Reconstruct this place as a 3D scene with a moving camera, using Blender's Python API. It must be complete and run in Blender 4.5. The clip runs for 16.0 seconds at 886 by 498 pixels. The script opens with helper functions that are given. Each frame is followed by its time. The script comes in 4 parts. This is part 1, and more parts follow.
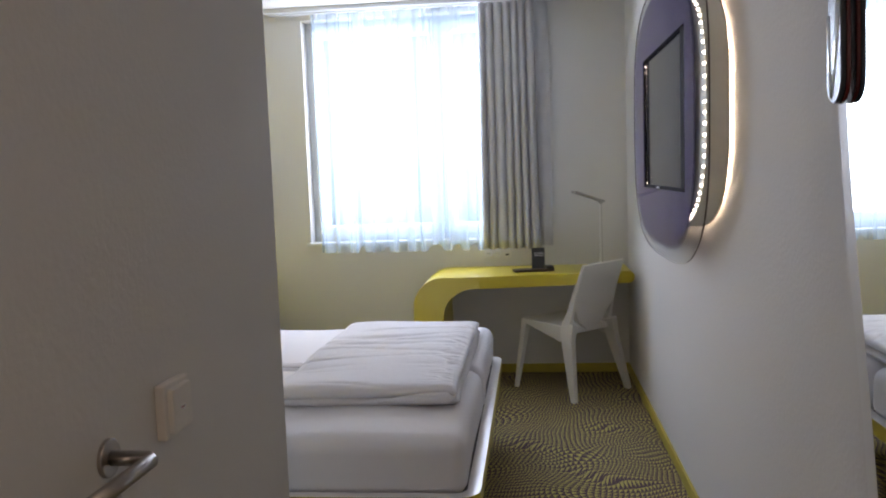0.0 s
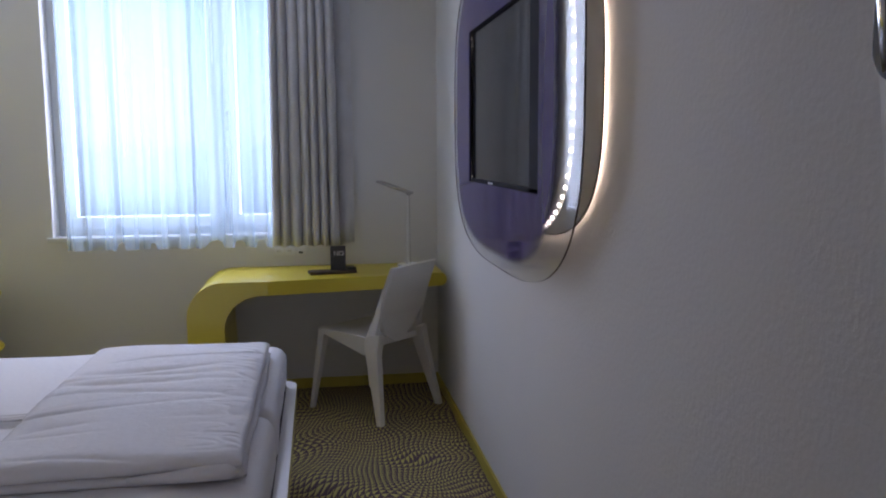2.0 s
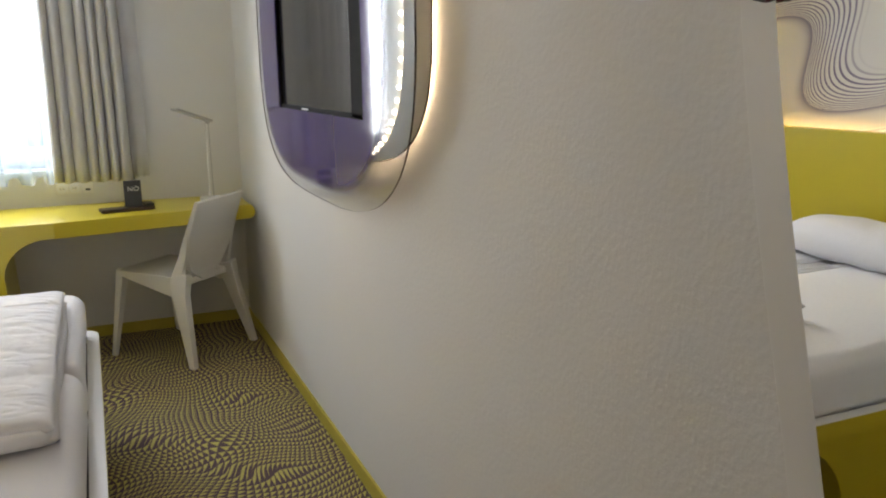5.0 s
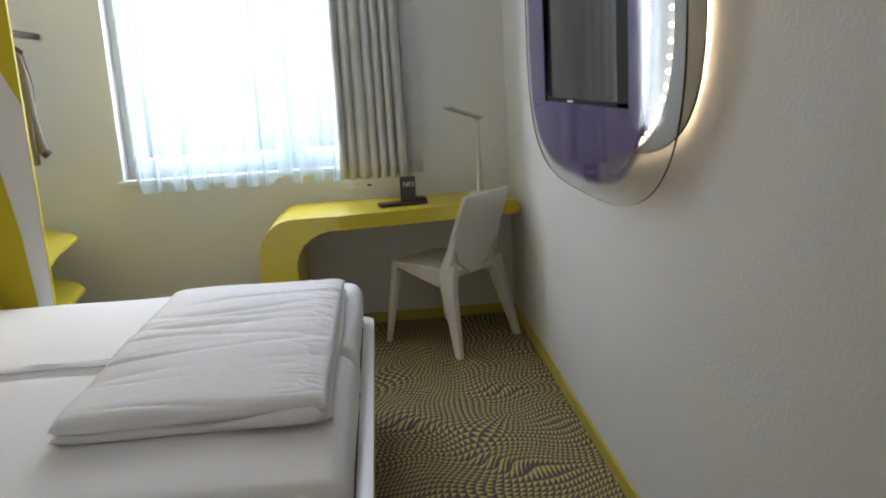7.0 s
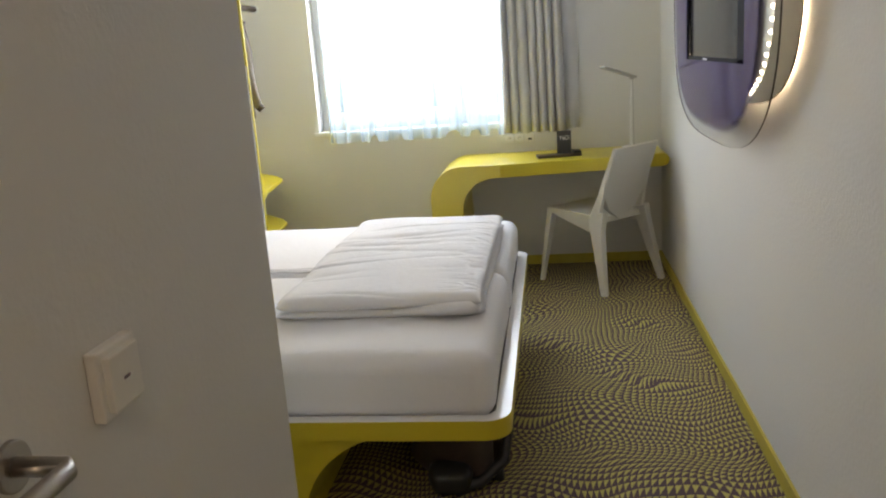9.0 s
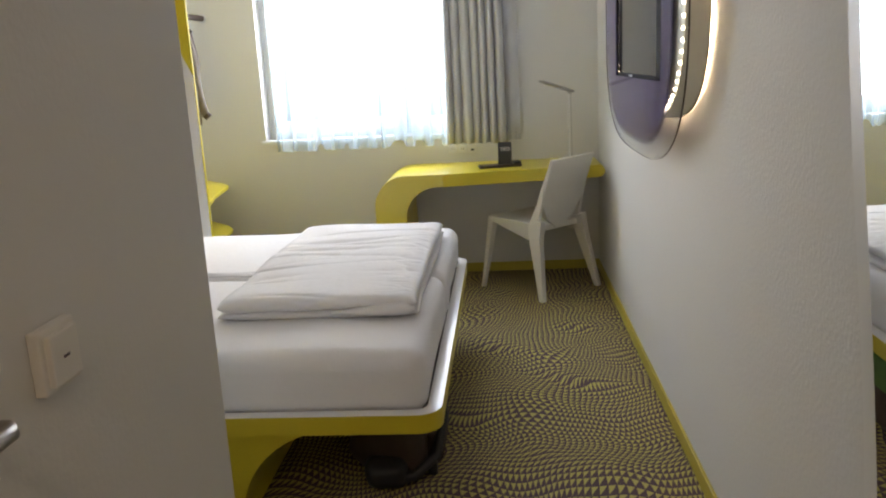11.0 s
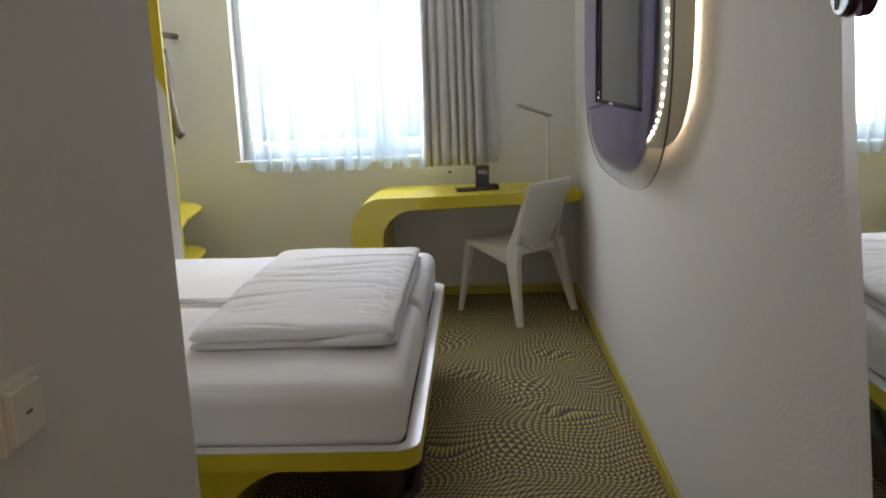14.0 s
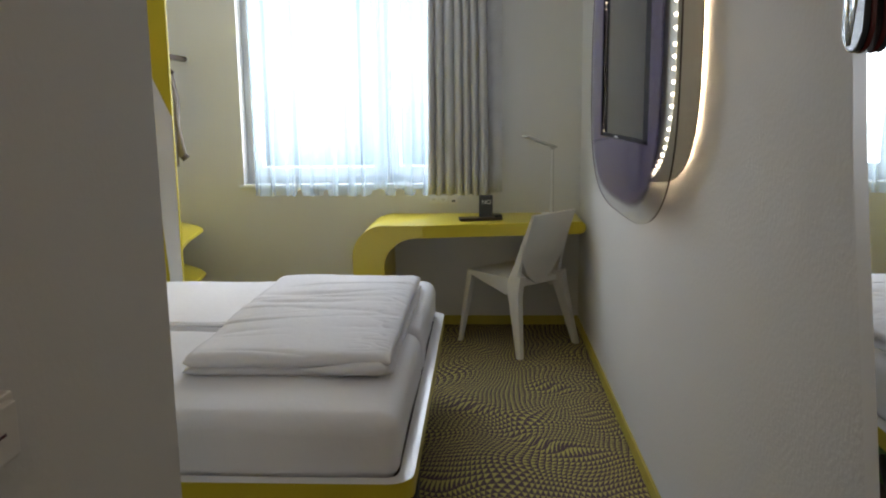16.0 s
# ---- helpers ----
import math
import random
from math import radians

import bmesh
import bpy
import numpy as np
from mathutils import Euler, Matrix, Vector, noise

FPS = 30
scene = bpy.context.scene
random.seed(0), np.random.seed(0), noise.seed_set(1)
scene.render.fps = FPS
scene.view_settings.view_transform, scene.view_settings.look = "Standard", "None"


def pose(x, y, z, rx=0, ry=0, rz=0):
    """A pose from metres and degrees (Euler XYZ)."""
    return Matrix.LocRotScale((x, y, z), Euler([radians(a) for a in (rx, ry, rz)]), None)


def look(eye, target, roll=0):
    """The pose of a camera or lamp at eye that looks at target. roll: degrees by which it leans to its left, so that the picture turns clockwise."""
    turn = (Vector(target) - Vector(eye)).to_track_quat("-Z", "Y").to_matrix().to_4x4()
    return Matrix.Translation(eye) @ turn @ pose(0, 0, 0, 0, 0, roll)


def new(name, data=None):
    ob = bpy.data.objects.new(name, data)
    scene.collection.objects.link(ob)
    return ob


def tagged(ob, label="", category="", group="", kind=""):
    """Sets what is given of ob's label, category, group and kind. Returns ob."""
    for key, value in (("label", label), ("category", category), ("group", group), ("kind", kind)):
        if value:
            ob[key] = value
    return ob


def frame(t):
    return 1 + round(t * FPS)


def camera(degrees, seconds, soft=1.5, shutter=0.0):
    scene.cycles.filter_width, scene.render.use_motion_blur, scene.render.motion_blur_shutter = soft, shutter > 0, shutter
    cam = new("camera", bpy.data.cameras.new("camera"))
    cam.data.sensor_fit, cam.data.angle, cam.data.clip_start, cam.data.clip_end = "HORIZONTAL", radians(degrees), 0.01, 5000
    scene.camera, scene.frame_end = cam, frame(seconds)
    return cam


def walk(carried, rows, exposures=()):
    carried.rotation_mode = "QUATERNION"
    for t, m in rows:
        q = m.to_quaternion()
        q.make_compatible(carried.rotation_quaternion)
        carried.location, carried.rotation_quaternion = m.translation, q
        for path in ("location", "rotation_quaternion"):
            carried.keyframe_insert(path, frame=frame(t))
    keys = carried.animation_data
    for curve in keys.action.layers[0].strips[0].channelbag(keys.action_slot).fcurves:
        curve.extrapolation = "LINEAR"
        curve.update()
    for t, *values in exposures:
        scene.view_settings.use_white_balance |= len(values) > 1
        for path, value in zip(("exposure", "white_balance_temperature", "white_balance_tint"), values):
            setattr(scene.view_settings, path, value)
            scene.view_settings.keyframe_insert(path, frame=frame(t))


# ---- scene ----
cam = camera(57.6, 16.0, soft=2.1)
PATH = [
    (0, (-0.646, -5.57, 1.401), (-0.867, -3.591, 1.216), -2.04),
    (0.5, (-0.669, -5.39, 1.428), (-0.906, -3.42, 1.18), -2.67),
    (1, (-0.711, -5.214, 1.436), (-0.81, -3.23, 1.207), -0.64),
    (1.5, (-0.698, -5.019, 1.428), (-0.617, -3.035, 1.192), 0.2),
    (2, (-0.718, -4.839, 1.43), (-0.413, -2.878, 1.187), -0.3),
    (2.5, (-0.738, -4.808, 1.433), (-0.157, -2.912, 1.167), -0.65),
    (3, (-0.764, -4.778, 1.424), (0.047, -2.974, 1.129), -0.58),
    (3.5, (-0.782, -4.762, 1.42), (0.017, -2.959, 1.087), -0.62),
    (6, (-0.793, -4.699, 1.433), (-0.061, -2.901, 0.953), -1.48),
    (6.5, (-0.804, -4.661, 1.42), (-0.288, -2.788, 0.944), -2.2),
    (7, (-0.75, -4.687, 1.41), (-0.611, -2.735, 0.997), -3.44),
    (7.5, (-0.649, -4.863, 1.394), (-0.918, -2.928, 0.966), -4.66),
    (8, (-0.642, -5.037, 1.396), (-1.004, -3.124, 0.94), -5.07),
    (8.5, (-0.678, -5.16, 1.402), (-0.982, -3.24, 0.93), -4.3),
    (9, (-0.687, -5.22, 1.399), (-0.963, -3.295, 0.929), -4.1),
    (9.5, (-0.687, -5.25, 1.396), (-0.927, -3.32, 0.927), -3.66),
    (10, (-0.666, -5.291, 1.396), (-0.87, -3.356, 0.934), -3.31),
    (12.5, (-0.576, -5.354, 1.407), (-0.713, -3.405, 0.979), -3.01),
    (13, (-0.57, -5.326, 1.405), (-0.704, -3.375, 0.987), -3.0),
    (13.5, (-0.61, -5.299, 1.42), (-0.716, -3.346, 1.002), -2.4),
    (14, (-0.638, -5.287, 1.435), (-0.73, -3.333, 1.021), -2.16),
    (14.5, (-0.65, -5.289, 1.449), (-0.74, -3.333, 1.044), -1.63),
    (15, (-0.646, -5.278, 1.443), (-0.739, -3.318, 1.056), -1.09),
    (15.5, (-0.636, -5.251, 1.433), (-0.733, -3.287, 1.068), -1.04),
    (16, (-0.63, -5.252, 1.43), (-0.729, -3.284, 1.086), -0.65),
]
EXPOSURES = [
    (0.0, -0.20, 6150, 22),
    (0.5, -0.40, 6000, 23),
    (1.0, -0.55, 5750, 21),
    (1.5, -0.78, 5750, 26),
    (2.0, -0.86, 5700, 28),
    (2.5, -0.78, 6100, 27),
    (3.0, -0.12, 6300, 17),
    (3.5, 0.12, 6450, 18),
    (6.0, 0.20, 7300, 14),
    (6.5, 0.25, 7000, 17),
    (7.0, -0.16, 6450, 14),
    (7.5, -0.42, 6800, 13),
    (8.0, -0.10, 6650, 15),
    (9.0, 0.22, 6850, 14),
    (10.0, 0.25, 6950, 16),
    (12.5, -0.05, 6600, 15),
    (14.0, -0.22, 6650, 15),
    (16.0, -0.41, 6550, 14),
]
DAY, LED, BEADS, GLOW, PASSAGE = 107.0, 9.0, 13.0, 23.0, 5.2
walk(cam, [(t, look(eye, target, roll)) for t, eye, target, roll in PATH], EXPOSURES)

# ---- world and daylight ----
world = bpy.data.worlds.new("world")
scene.world = world
world.use_nodes = True
wn = world.node_tree.nodes
sky = wn.new("ShaderNodeTexSky")
sky.sky_type, sky.sun_disc = "NISHITA", False
sky.sun_elevation, sky.sun_rotation = radians(40), radians(180)
wn["Background"].inputs[1].default_value = 0.08
world.node_tree.links.new(sky.outputs[0], wn["Background"].inputs[0])

day = bpy.data.lights.new("window_daylight", "AREA")
day.shape, day.size, day.size_y, day.energy = "RECTANGLE", 1.46, 1.56, DAY
day.color = (0.90, 0.945, 1.0)
day_ob = new("window_daylight", day)
day_ob.matrix_world = look((-1.475, 0.27, 1.718), (-1.475, -2.0, 1.718))

# Unseen lamp behind the camera, assumed from the warm tone of the passage wall.
pas = bpy.data.lights.new("passage_downlight", "AREA")
pas.shape, pas.size, pas.energy, pas.color = "DISK", 0.12, PASSAGE, (1.0, 0.74, 0.50)
pas_ob = new("passage_downlight", pas)
pas_ob.matrix_world = look((-0.62, -5.95, 2.538), (-0.62, -5.95, 0.0))

# ---- materials ----


def lin(c):
    return tuple(c) + (1.0,) if len(c) == 3 else c


def mat(name, color, rough=0.6, metal=0.0, vary=0.06, scale=6.0, bump=0.0, bump_scale=60.0, coat=0.0, spec=0.5, fine=0.03):
    """A plain surface with broad and fine variation of tone and a fine relief."""
    m = bpy.data.materials.new(name)
    m.use_nodes = True
    nt = m.node_tree
    n, k = nt.nodes, nt.links.new
    p = n["Principled BSDF"]
    p.inputs["Roughness"].default_value, p.inputs["Metallic"].default_value = rough, metal
    p.inputs["Coat Weight"].default_value, p.inputs["Specular IOR Level"].default_value = coat, spec
    co = n.new("ShaderNodeTexCoord")
    broad, grain = n.new("ShaderNodeTexNoise"), n.new("ShaderNodeTexNoise")
    broad.inputs["Scale"].default_value, broad.inputs["Detail"].default_value = scale, 4
    grain.inputs["Scale"].default_value, grain.inputs["Detail"].default_value = bump_scale, 3
    k(co.outputs["Object"], broad.inputs["Vector"])
    k(co.outputs["Object"], grain.inputs["Vector"])
    mixed = n.new("ShaderNodeMath")
    mixed.operation = "MULTIPLY_ADD"
    k(grain.outputs["Fac"], mixed.inputs[0])
    mixed.inputs[1].default_value = fine / max(vary, 1e-3)
    k(broad.outputs["Fac"], mixed.inputs[2])
    ramp = n.new("ShaderNodeMapRange")
    ramp.inputs["From Min"].default_value, ramp.inputs["From Max"].default_value = 0.3, 0.9
    ramp.inputs["To Min"].default_value, ramp.inputs["To Max"].default_value = 1 - vary, 1 + vary
    k(mixed.outputs[0], ramp.inputs["Value"])
    tone = n.new("ShaderNodeVectorMath")
    tone.operation = "SCALE"
    tone.inputs[0].default_value = color[:3]
    k(ramp.outputs[0], tone.inputs["Scale"])
    k(tone.outputs[0], p.inputs["Base Color"])
    if bump:
        b = n.new("ShaderNodeBump")
        b.inputs["Strength"].default_value, b.inputs["Distance"].default_value = bump, 0.004
        k(grain.outputs["Fac"], b.inputs["Height"])
        k(b.outputs[0], p.inputs["Normal"])
    return m


def glow(name, color, strength):
    m = bpy.data.materials.new(name)
    m.use_nodes = True
    p = m.node_tree.nodes["Principled BSDF"]
    p.inputs["Base Color"].default_value = (0.8, 0.8, 0.75, 1)
    p.inputs["Emission Color"].default_value, p.inputs["Emission Strength"].default_value = lin(color), strength
    return m


def math_node(nt, op, a, b=None, c=None):
    q = nt.nodes.new("ShaderNodeMath")
    q.operation = op
    for i, v in enumerate((a, b, c)):
        if v is None:
            continue
        if isinstance(v, (int, float)):
            q.inputs[i].default_value = v
        else:
            nt.links.new(v, q.inputs[i])
    return q.outputs[0]


def carpet_material():
    """Woven carpet: rows of small lime and taupe triangles on a grid that is bent in waves."""
    m = bpy.data.materials.new("wavy_triangle_carpet")
    m.use_nodes = True
    nt = m.node_tree
    n, k = nt.nodes, nt.links.new
    p = n["Principled BSDF"]
    p.inputs["Roughness"].default_value = 0.95
    p.inputs["Specular IOR Level"].default_value = 0.15
    co = n.new("ShaderNodeTexCoord")
    xyz = n.new("ShaderNodeSeparateXYZ")
    k(co.outputs["Object"], xyz.inputs[0])
    x, y = xyz.outputs[0], xyz.outputs[1]
    w = n.new("ShaderNodeTexNoise")
    w.inputs["Scale"].default_value, w.inputs["Detail"].default_value = 2.7, 0.0
    k(co.outputs["Object"], w.inputs["Vector"])
    wc = n.new("ShaderNodeSeparateColor")
    k(w.outputs["Color"], wc.inputs[0])
    a = math_node(nt, "SINE", math_node(nt, "ADD", math_node(nt, "MULTIPLY", y, 9.0), math_node(nt, "MULTIPLY", wc.outputs[0], 5.0)))
    b = math_node(nt, "SINE", math_node(nt, "ADD", math_node(nt, "MULTIPLY_ADD", x, 11.5, math_node(nt, "MULTIPLY", y, 7.0)), math_node(nt, "MULTIPLY", wc.outputs[1], 5.5)))
    u = math_node(nt, "ADD", math_node(nt, "MULTIPLY_ADD", a, 0.022, x), math_node(nt, "MULTIPLY", wc.outputs[2], 0.20))
    v = math_node(nt, "ADD", math_node(nt, "MULTIPLY_ADD", b, 0.034, y), math_node(nt, "MULTIPLY", wc.outputs[0], 0.22))
    fu = math_node(nt, "FRACT", math_node(nt, "MULTIPLY", u, 45.0))
    fv = math_node(nt, "FRACT", math_node(nt, "MULTIPLY", v, 27.5))
    tri = math_node(nt, "SUBTRACT", fv, fu)
    mask = n.new("ShaderNodeMapRange")
    mask.inputs["From Min"].default_value, mask.inputs["From Max"].default_value = -0.02, 0.06
    k(tri, mask.inputs["Value"])
    fac = math_node(nt, "MULTIPLY", mask.outputs[0], math_node(nt, "MULTIPLY", math_node(nt, "LESS_THAN", fv, 0.94), math_node(nt, "GREATER_THAN", fu, 0.06)))
    yarn, patch = n.new("ShaderNodeTexNoise"), n.new("ShaderNodeTexNoise")
    yarn.inputs["Scale"].default_value, yarn.inputs["Detail"].default_value = 420, 3
    patch.inputs["Scale"].default_value = 3.5
    k(co.outputs["Object"], yarn.inputs["Vector"])
    k(co.outputs["Object"], patch.inputs["Vector"])
    lime = n.new("ShaderNodeMix")
    lime.data_type = "RGBA"
    lime.inputs[6].default_value, lime.inputs[7].default_value = (0.53, 0.47, 0.12, 1), (0.47, 0.41, 0.17, 1)
    k(patch.outputs["Fac"], lime.inputs[0])
    mix = n.new("ShaderNodeMix")
    mix.data_type = "RGBA"
    mix.inputs[6].default_value = (0.115, 0.078, 0.086, 1)
    k(fac, mix.inputs[0])
    k(lime.outputs[2], mix.inputs[7])
    tone = n.new("ShaderNodeVectorMath")
    tone.operation = "SCALE"
    k(mix.outputs[2], tone.inputs[0])
    k(math_node(nt, "MULTIPLY_ADD", yarn.outputs["Fac"], 0.7, 0.65), tone.inputs["Scale"])
    k(tone.outputs[0], p.inputs["Base Color"])
    bu = n.new("ShaderNodeBump")
    bu.inputs["Strength"].default_value, bu.inputs["Distance"].default_value = 0.6, 0.003
    k(yarn.outputs["Fac"], bu.inputs["Height"])
    k(bu.outputs[0], p.inputs["Normal"])
    return m


def wave_paper():
    """White wallpaper printed with bundles of fine violet lines that flow in waves."""
    m = bpy.data.materials.new("wave_wallpaper")
    m.use_nodes = True
    nt = m.node_tree
    n, k = nt.nodes, nt.links.new
    p = n["Principled BSDF"]
    p.inputs["Roughness"].default_value = 0.7
    co = n.new("ShaderNodeTexCoord")
    xyz = n.new("ShaderNodeSeparateXYZ")
    k(co.outputs["Object"], xyz.inputs[0])
    y, z = xyz.outputs[1], xyz.outputs[2]
    s1 = math_node(nt, "SINE", math_node(nt, "MULTIPLY_ADD", y, 2.6, 1.3))
    s2 = math_node(nt, "SINE", math_node(nt, "ADD", math_node(nt, "MULTIPLY", y, 3.7), math_node(nt, "MULTIPLY", z, 6.2)))
    f = math_node(nt, "ADD", math_node(nt, "MULTIPLY_ADD", s1, 0.16, z), math_node(nt, "MULTIPLY", s2, 0.20))
    band = math_node(nt, "FRACT", math_node(nt, "MULTIPLY_ADD", f, 1.9, 0.30))
    lines = math_node(nt, "FRACT", math_node(nt, "MULTIPLY", math_node(nt, "POWER", band, 0.55), 20.0))
    thin = math_node(nt, "LESS_THAN", lines, 0.34)
    fade = n.new("ShaderNodeMapRange")
    fade.inputs["From Min"].default_value, fade.inputs["From Max"].default_value = 0.62, 0.45
    k(band, fade.inputs["Value"])
    edge = n.new("ShaderNodeMapRange")
    edge.inputs["From Min"].default_value, edge.inputs["From Max"].default_value = 0.86, 1.0
    k(band, edge.inputs["Value"])
    soft = math_node(nt, "MULTIPLY", math_node(nt, "POWER", edge.outputs[0], 2.0), 0.8)
    fac = math_node(nt, "MAXIMUM", math_node(nt, "MULTIPLY", math_node(nt, "MULTIPLY", thin, fade.outputs[0]), 0.85), soft)
    mix = n.new("ShaderNodeMix")
    mix.data_type = "RGBA"
    mix.inputs[6].default_value, mix.inputs[7].default_value = (0.78, 0.77, 0.76, 1), (0.10, 0.065, 0.20, 1)
    k(fac, mix.inputs[0])
    k(mix.outputs[2], p.inputs["Base Color"])
    return m


def sheer_material():
    m = bpy.data.materials.new("sheer_voile")
    m.use_nodes = True
    nt = m.node_tree
    n, k = nt.nodes, nt.links.new
    n.remove(n["Principled BSDF"])
    out = n["Material Output"]
    tl, tr, df = n.new("ShaderNodeBsdfTranslucent"), n.new("ShaderNodeBsdfTransparent"), n.new("ShaderNodeBsdfDiffuse")
    tl.inputs[0].default_value, df.inputs[0].default_value = (0.56, 0.76, 0.92, 1), (0.84, 0.86, 0.88, 1)
    tr.inputs[0].default_value = (0.97, 0.985, 1.0, 1)
    co = n.new("ShaderNodeTexCoord")
    stretch = n.new("ShaderNodeMapping")
    stretch.inputs["Scale"].default_value = (16.0, 16.0, 0.25)
    k(co.outputs["Object"], stretch.inputs[0])
    weave = n.new("ShaderNodeTexNoise")
    weave.inputs["Scale"].default_value = 1.0
    k(stretch.outputs[0], weave.inputs["Vector"])
    a, b = n.new("ShaderNodeMixShader"), n.new("ShaderNodeMixShader")
    a.inputs[0].default_value = 0.15
    k(tl.outputs[0], a.inputs[1])
    k(df.outputs[0], a.inputs[2])
    k(math_node(nt, "MULTIPLY_ADD", weave.outputs["Fac"], -0.12, 0.755), b.inputs[0])
    k(a.outputs[0], b.inputs[1])
    k(tr.outputs[0], b.inputs[2])
    k(b.outputs[0], out.inputs[0])
    return m


def thin_glass(nt, tint, gloss):
    n, k = nt.nodes, nt.links.new
    tr, gl, mx = n.new("ShaderNodeBsdfTransparent"), n.new("ShaderNodeBsdfGlossy"), n.new("ShaderNodeMixShader")
    tr.inputs[0].default_value = lin(tint)
    gl.inputs["Roughness"].default_value = 0.02
    lw = n.new("ShaderNodeLayerWeight")
    k(math_node(nt, "MULTIPLY_ADD", math_node(nt, "POWER", lw.outputs["Facing"], 4.0), gloss, 0.018), mx.inputs[0])
    k(tr.outputs[0], mx.inputs[1])
    k(gl.outputs[0], mx.inputs[2])
    return mx


def glass_material(name):
    m = bpy.data.materials.new(name)
    m.use_nodes = True
    nt = m.node_tree
    nt.nodes.remove(nt.nodes["Principled BSDF"])
    nt.links.new(thin_glass(nt, (0.96, 0.98, 0.98), 0.3).outputs[0], nt.nodes["Material Output"].inputs[0])
    return m


def violet_glass(cy, cz, hy, hz):
    """Clear glass, printed violet behind its middle; the print thins out into fine lines and ends before the rim."""
    m = bpy.data.materials.new("violet_printed_glass")
    m.use_nodes = True
    nt = m.node_tree
    n, k = nt.nodes, nt.links.new
    p = n["Principled BSDF"]
    p.inputs["Base Color"].default_value = (0.085, 0.062, 0.20, 1)
    p.inputs["Roughness"].default_value, p.inputs["Coat Weight"].default_value = 0.06, 0.12
    p.inputs["Coat Roughness"].default_value = 0.02
    co = n.new("ShaderNodeTexCoord")
    xyz = n.new("ShaderNodeSeparateXYZ")
    k(co.outputs["Object"], xyz.inputs[0])
    ry = math_node(nt, "ABSOLUTE", math_node(nt, "DIVIDE", math_node(nt, "SUBTRACT", xyz.outputs[1], cy), hy))
    rz = math_node(nt, "ABSOLUTE", math_node(nt, "DIVIDE", math_node(nt, "SUBTRACT", xyz.outputs[2], cz), hz))
    r = math_node(nt, "POWER", math_node(nt, "ADD", math_node(nt, "POWER", ry, 3.2), math_node(nt, "POWER", rz, 3.2)), 1 / 3.2)
    fade = n.new("ShaderNodeMapRange")
    fade.inputs["From Min"].default_value, fade.inputs["From Max"].default_value = 1.0, 0.94
    k(r, fade.inputs["Value"])
    lines = math_node(nt, "MULTIPLY", math_node(nt, "LESS_THAN", math_node(nt, "FRACT", math_node(nt, "MULTIPLY", r, 90.0)), 0.35), 0.16)
    inner = math_node(nt, "LESS_THAN", r, 1.035)
    fac = math_node(nt, "MAXIMUM", math_node(nt, "POWER", fade.outputs[0], 1.4), math_node(nt, "MULTIPLY", lines, inner))
    mx = thin_glass(nt, (0.95, 0.96, 0.96), 0.17)
    top = n.new("ShaderNodeMixShader")
    k(fac, top.inputs[0])
    k(mx.outputs[0], top.inputs[1])
    k(p.outputs[0], top.inputs[2])
    k(top.outputs[0], n["Material Output"].inputs[0])
    return m


PLASTER = mat("rough_white_plaster", (0.66, 0.65, 0.63), 0.85, vary=0.03, scale=2.5, bump=0.32, bump_scale=74, fine=0.03)
SMOOTH = mat("smooth_white_paint", (0.66, 0.65, 0.62), 0.6, vary=0.025, scale=2.0, bump=0.16, bump_scale=85)
CEIL = mat("white_ceiling_paint", (0.78, 0.77, 0.74), 0.9, vary=0.02, scale=1.5, bump=0.1, bump_scale=120)
CARPET = carpet_material()
PAPER = wave_paper()
YELLOW = mat("yellow_lacquer", (0.58, 0.47, 0.028), 0.34, vary=0.05, scale=3.0, bump=0.03, bump_scale=160, coat=0.15)
SATIN = mat("yellow_satin_paint", (0.58, 0.47, 0.028), 0.62, vary=0.05, scale=3.0, bump=0.03, bump_scale=160, spec=0.25)
OLIVE = mat("yellow_skirting_paint", (0.46, 0.38, 0.05), 0.5, vary=0.08, scale=8.0, bump=0.05)
WHITE = mat("white_lacquer", (0.76, 0.76, 0.75), 0.3, vary=0.02, scale=4.0, bump=0.02, coat=0.2)
PLASTIC = mat("white_matt_plastic", (0.70, 0.68, 0.63), 0.5, vary=0.03, scale=5.0, bump=0.04, bump_scale=300)
LINEN = mat("white_bed_linen", (0.80, 0.80, 0.82), 0.9, vary=0.03, scale=7.0, bump=0.25, bump_scale=40, spec=0.2)
GREYCLOTH = mat("grey_curtain_cloth", (0.58, 0.58, 0.585), 0.95, vary=0.08, scale=9.0, bump=0.3, bump_scale=350, spec=0.15)
SHEER = sheer_material()
STEEL = mat("brushed_steel", (0.45, 0.42, 0.39), 0.32, metal=1.0, vary=0.06, scale=30, bump=0.05, bump_scale=400)
CHROME = mat("polished_chrome", (0.24, 0.29, 0.36), 0.10, metal=1.0, vary=0.02)
STRIPE = mat("bright_reflection", (0.72, 0.77, 0.82), 0.16, metal=1.0, vary=0.02)
DARKGLOSS = mat("dark_blue_grey_gloss", (0.035, 0.045, 0.06), 0.24, metal=0.0, vary=0.05, spec=0.35)
WINE = mat("dark_red_gloss", (0.09, 0.012, 0.014), 0.18, vary=0.05, coat=0.5)
BLACK = mat("black_plastic", (0.018, 0.018, 0.02), 0.45, vary=0.15, scale=12)
BEZEL = mat("matt_black_bezel", (0.016, 0.016, 0.018), 0.85, vary=0.1, spec=0.12)
SCREEN = mat("dark_television_glass", (0.014, 0.014, 0.016), 0.12, vary=0.05, coat=0.4)
ALU = mat("grey_window_frame", (0.70, 0.72, 0.74), 0.45, vary=0.04, scale=5, bump=0.03)
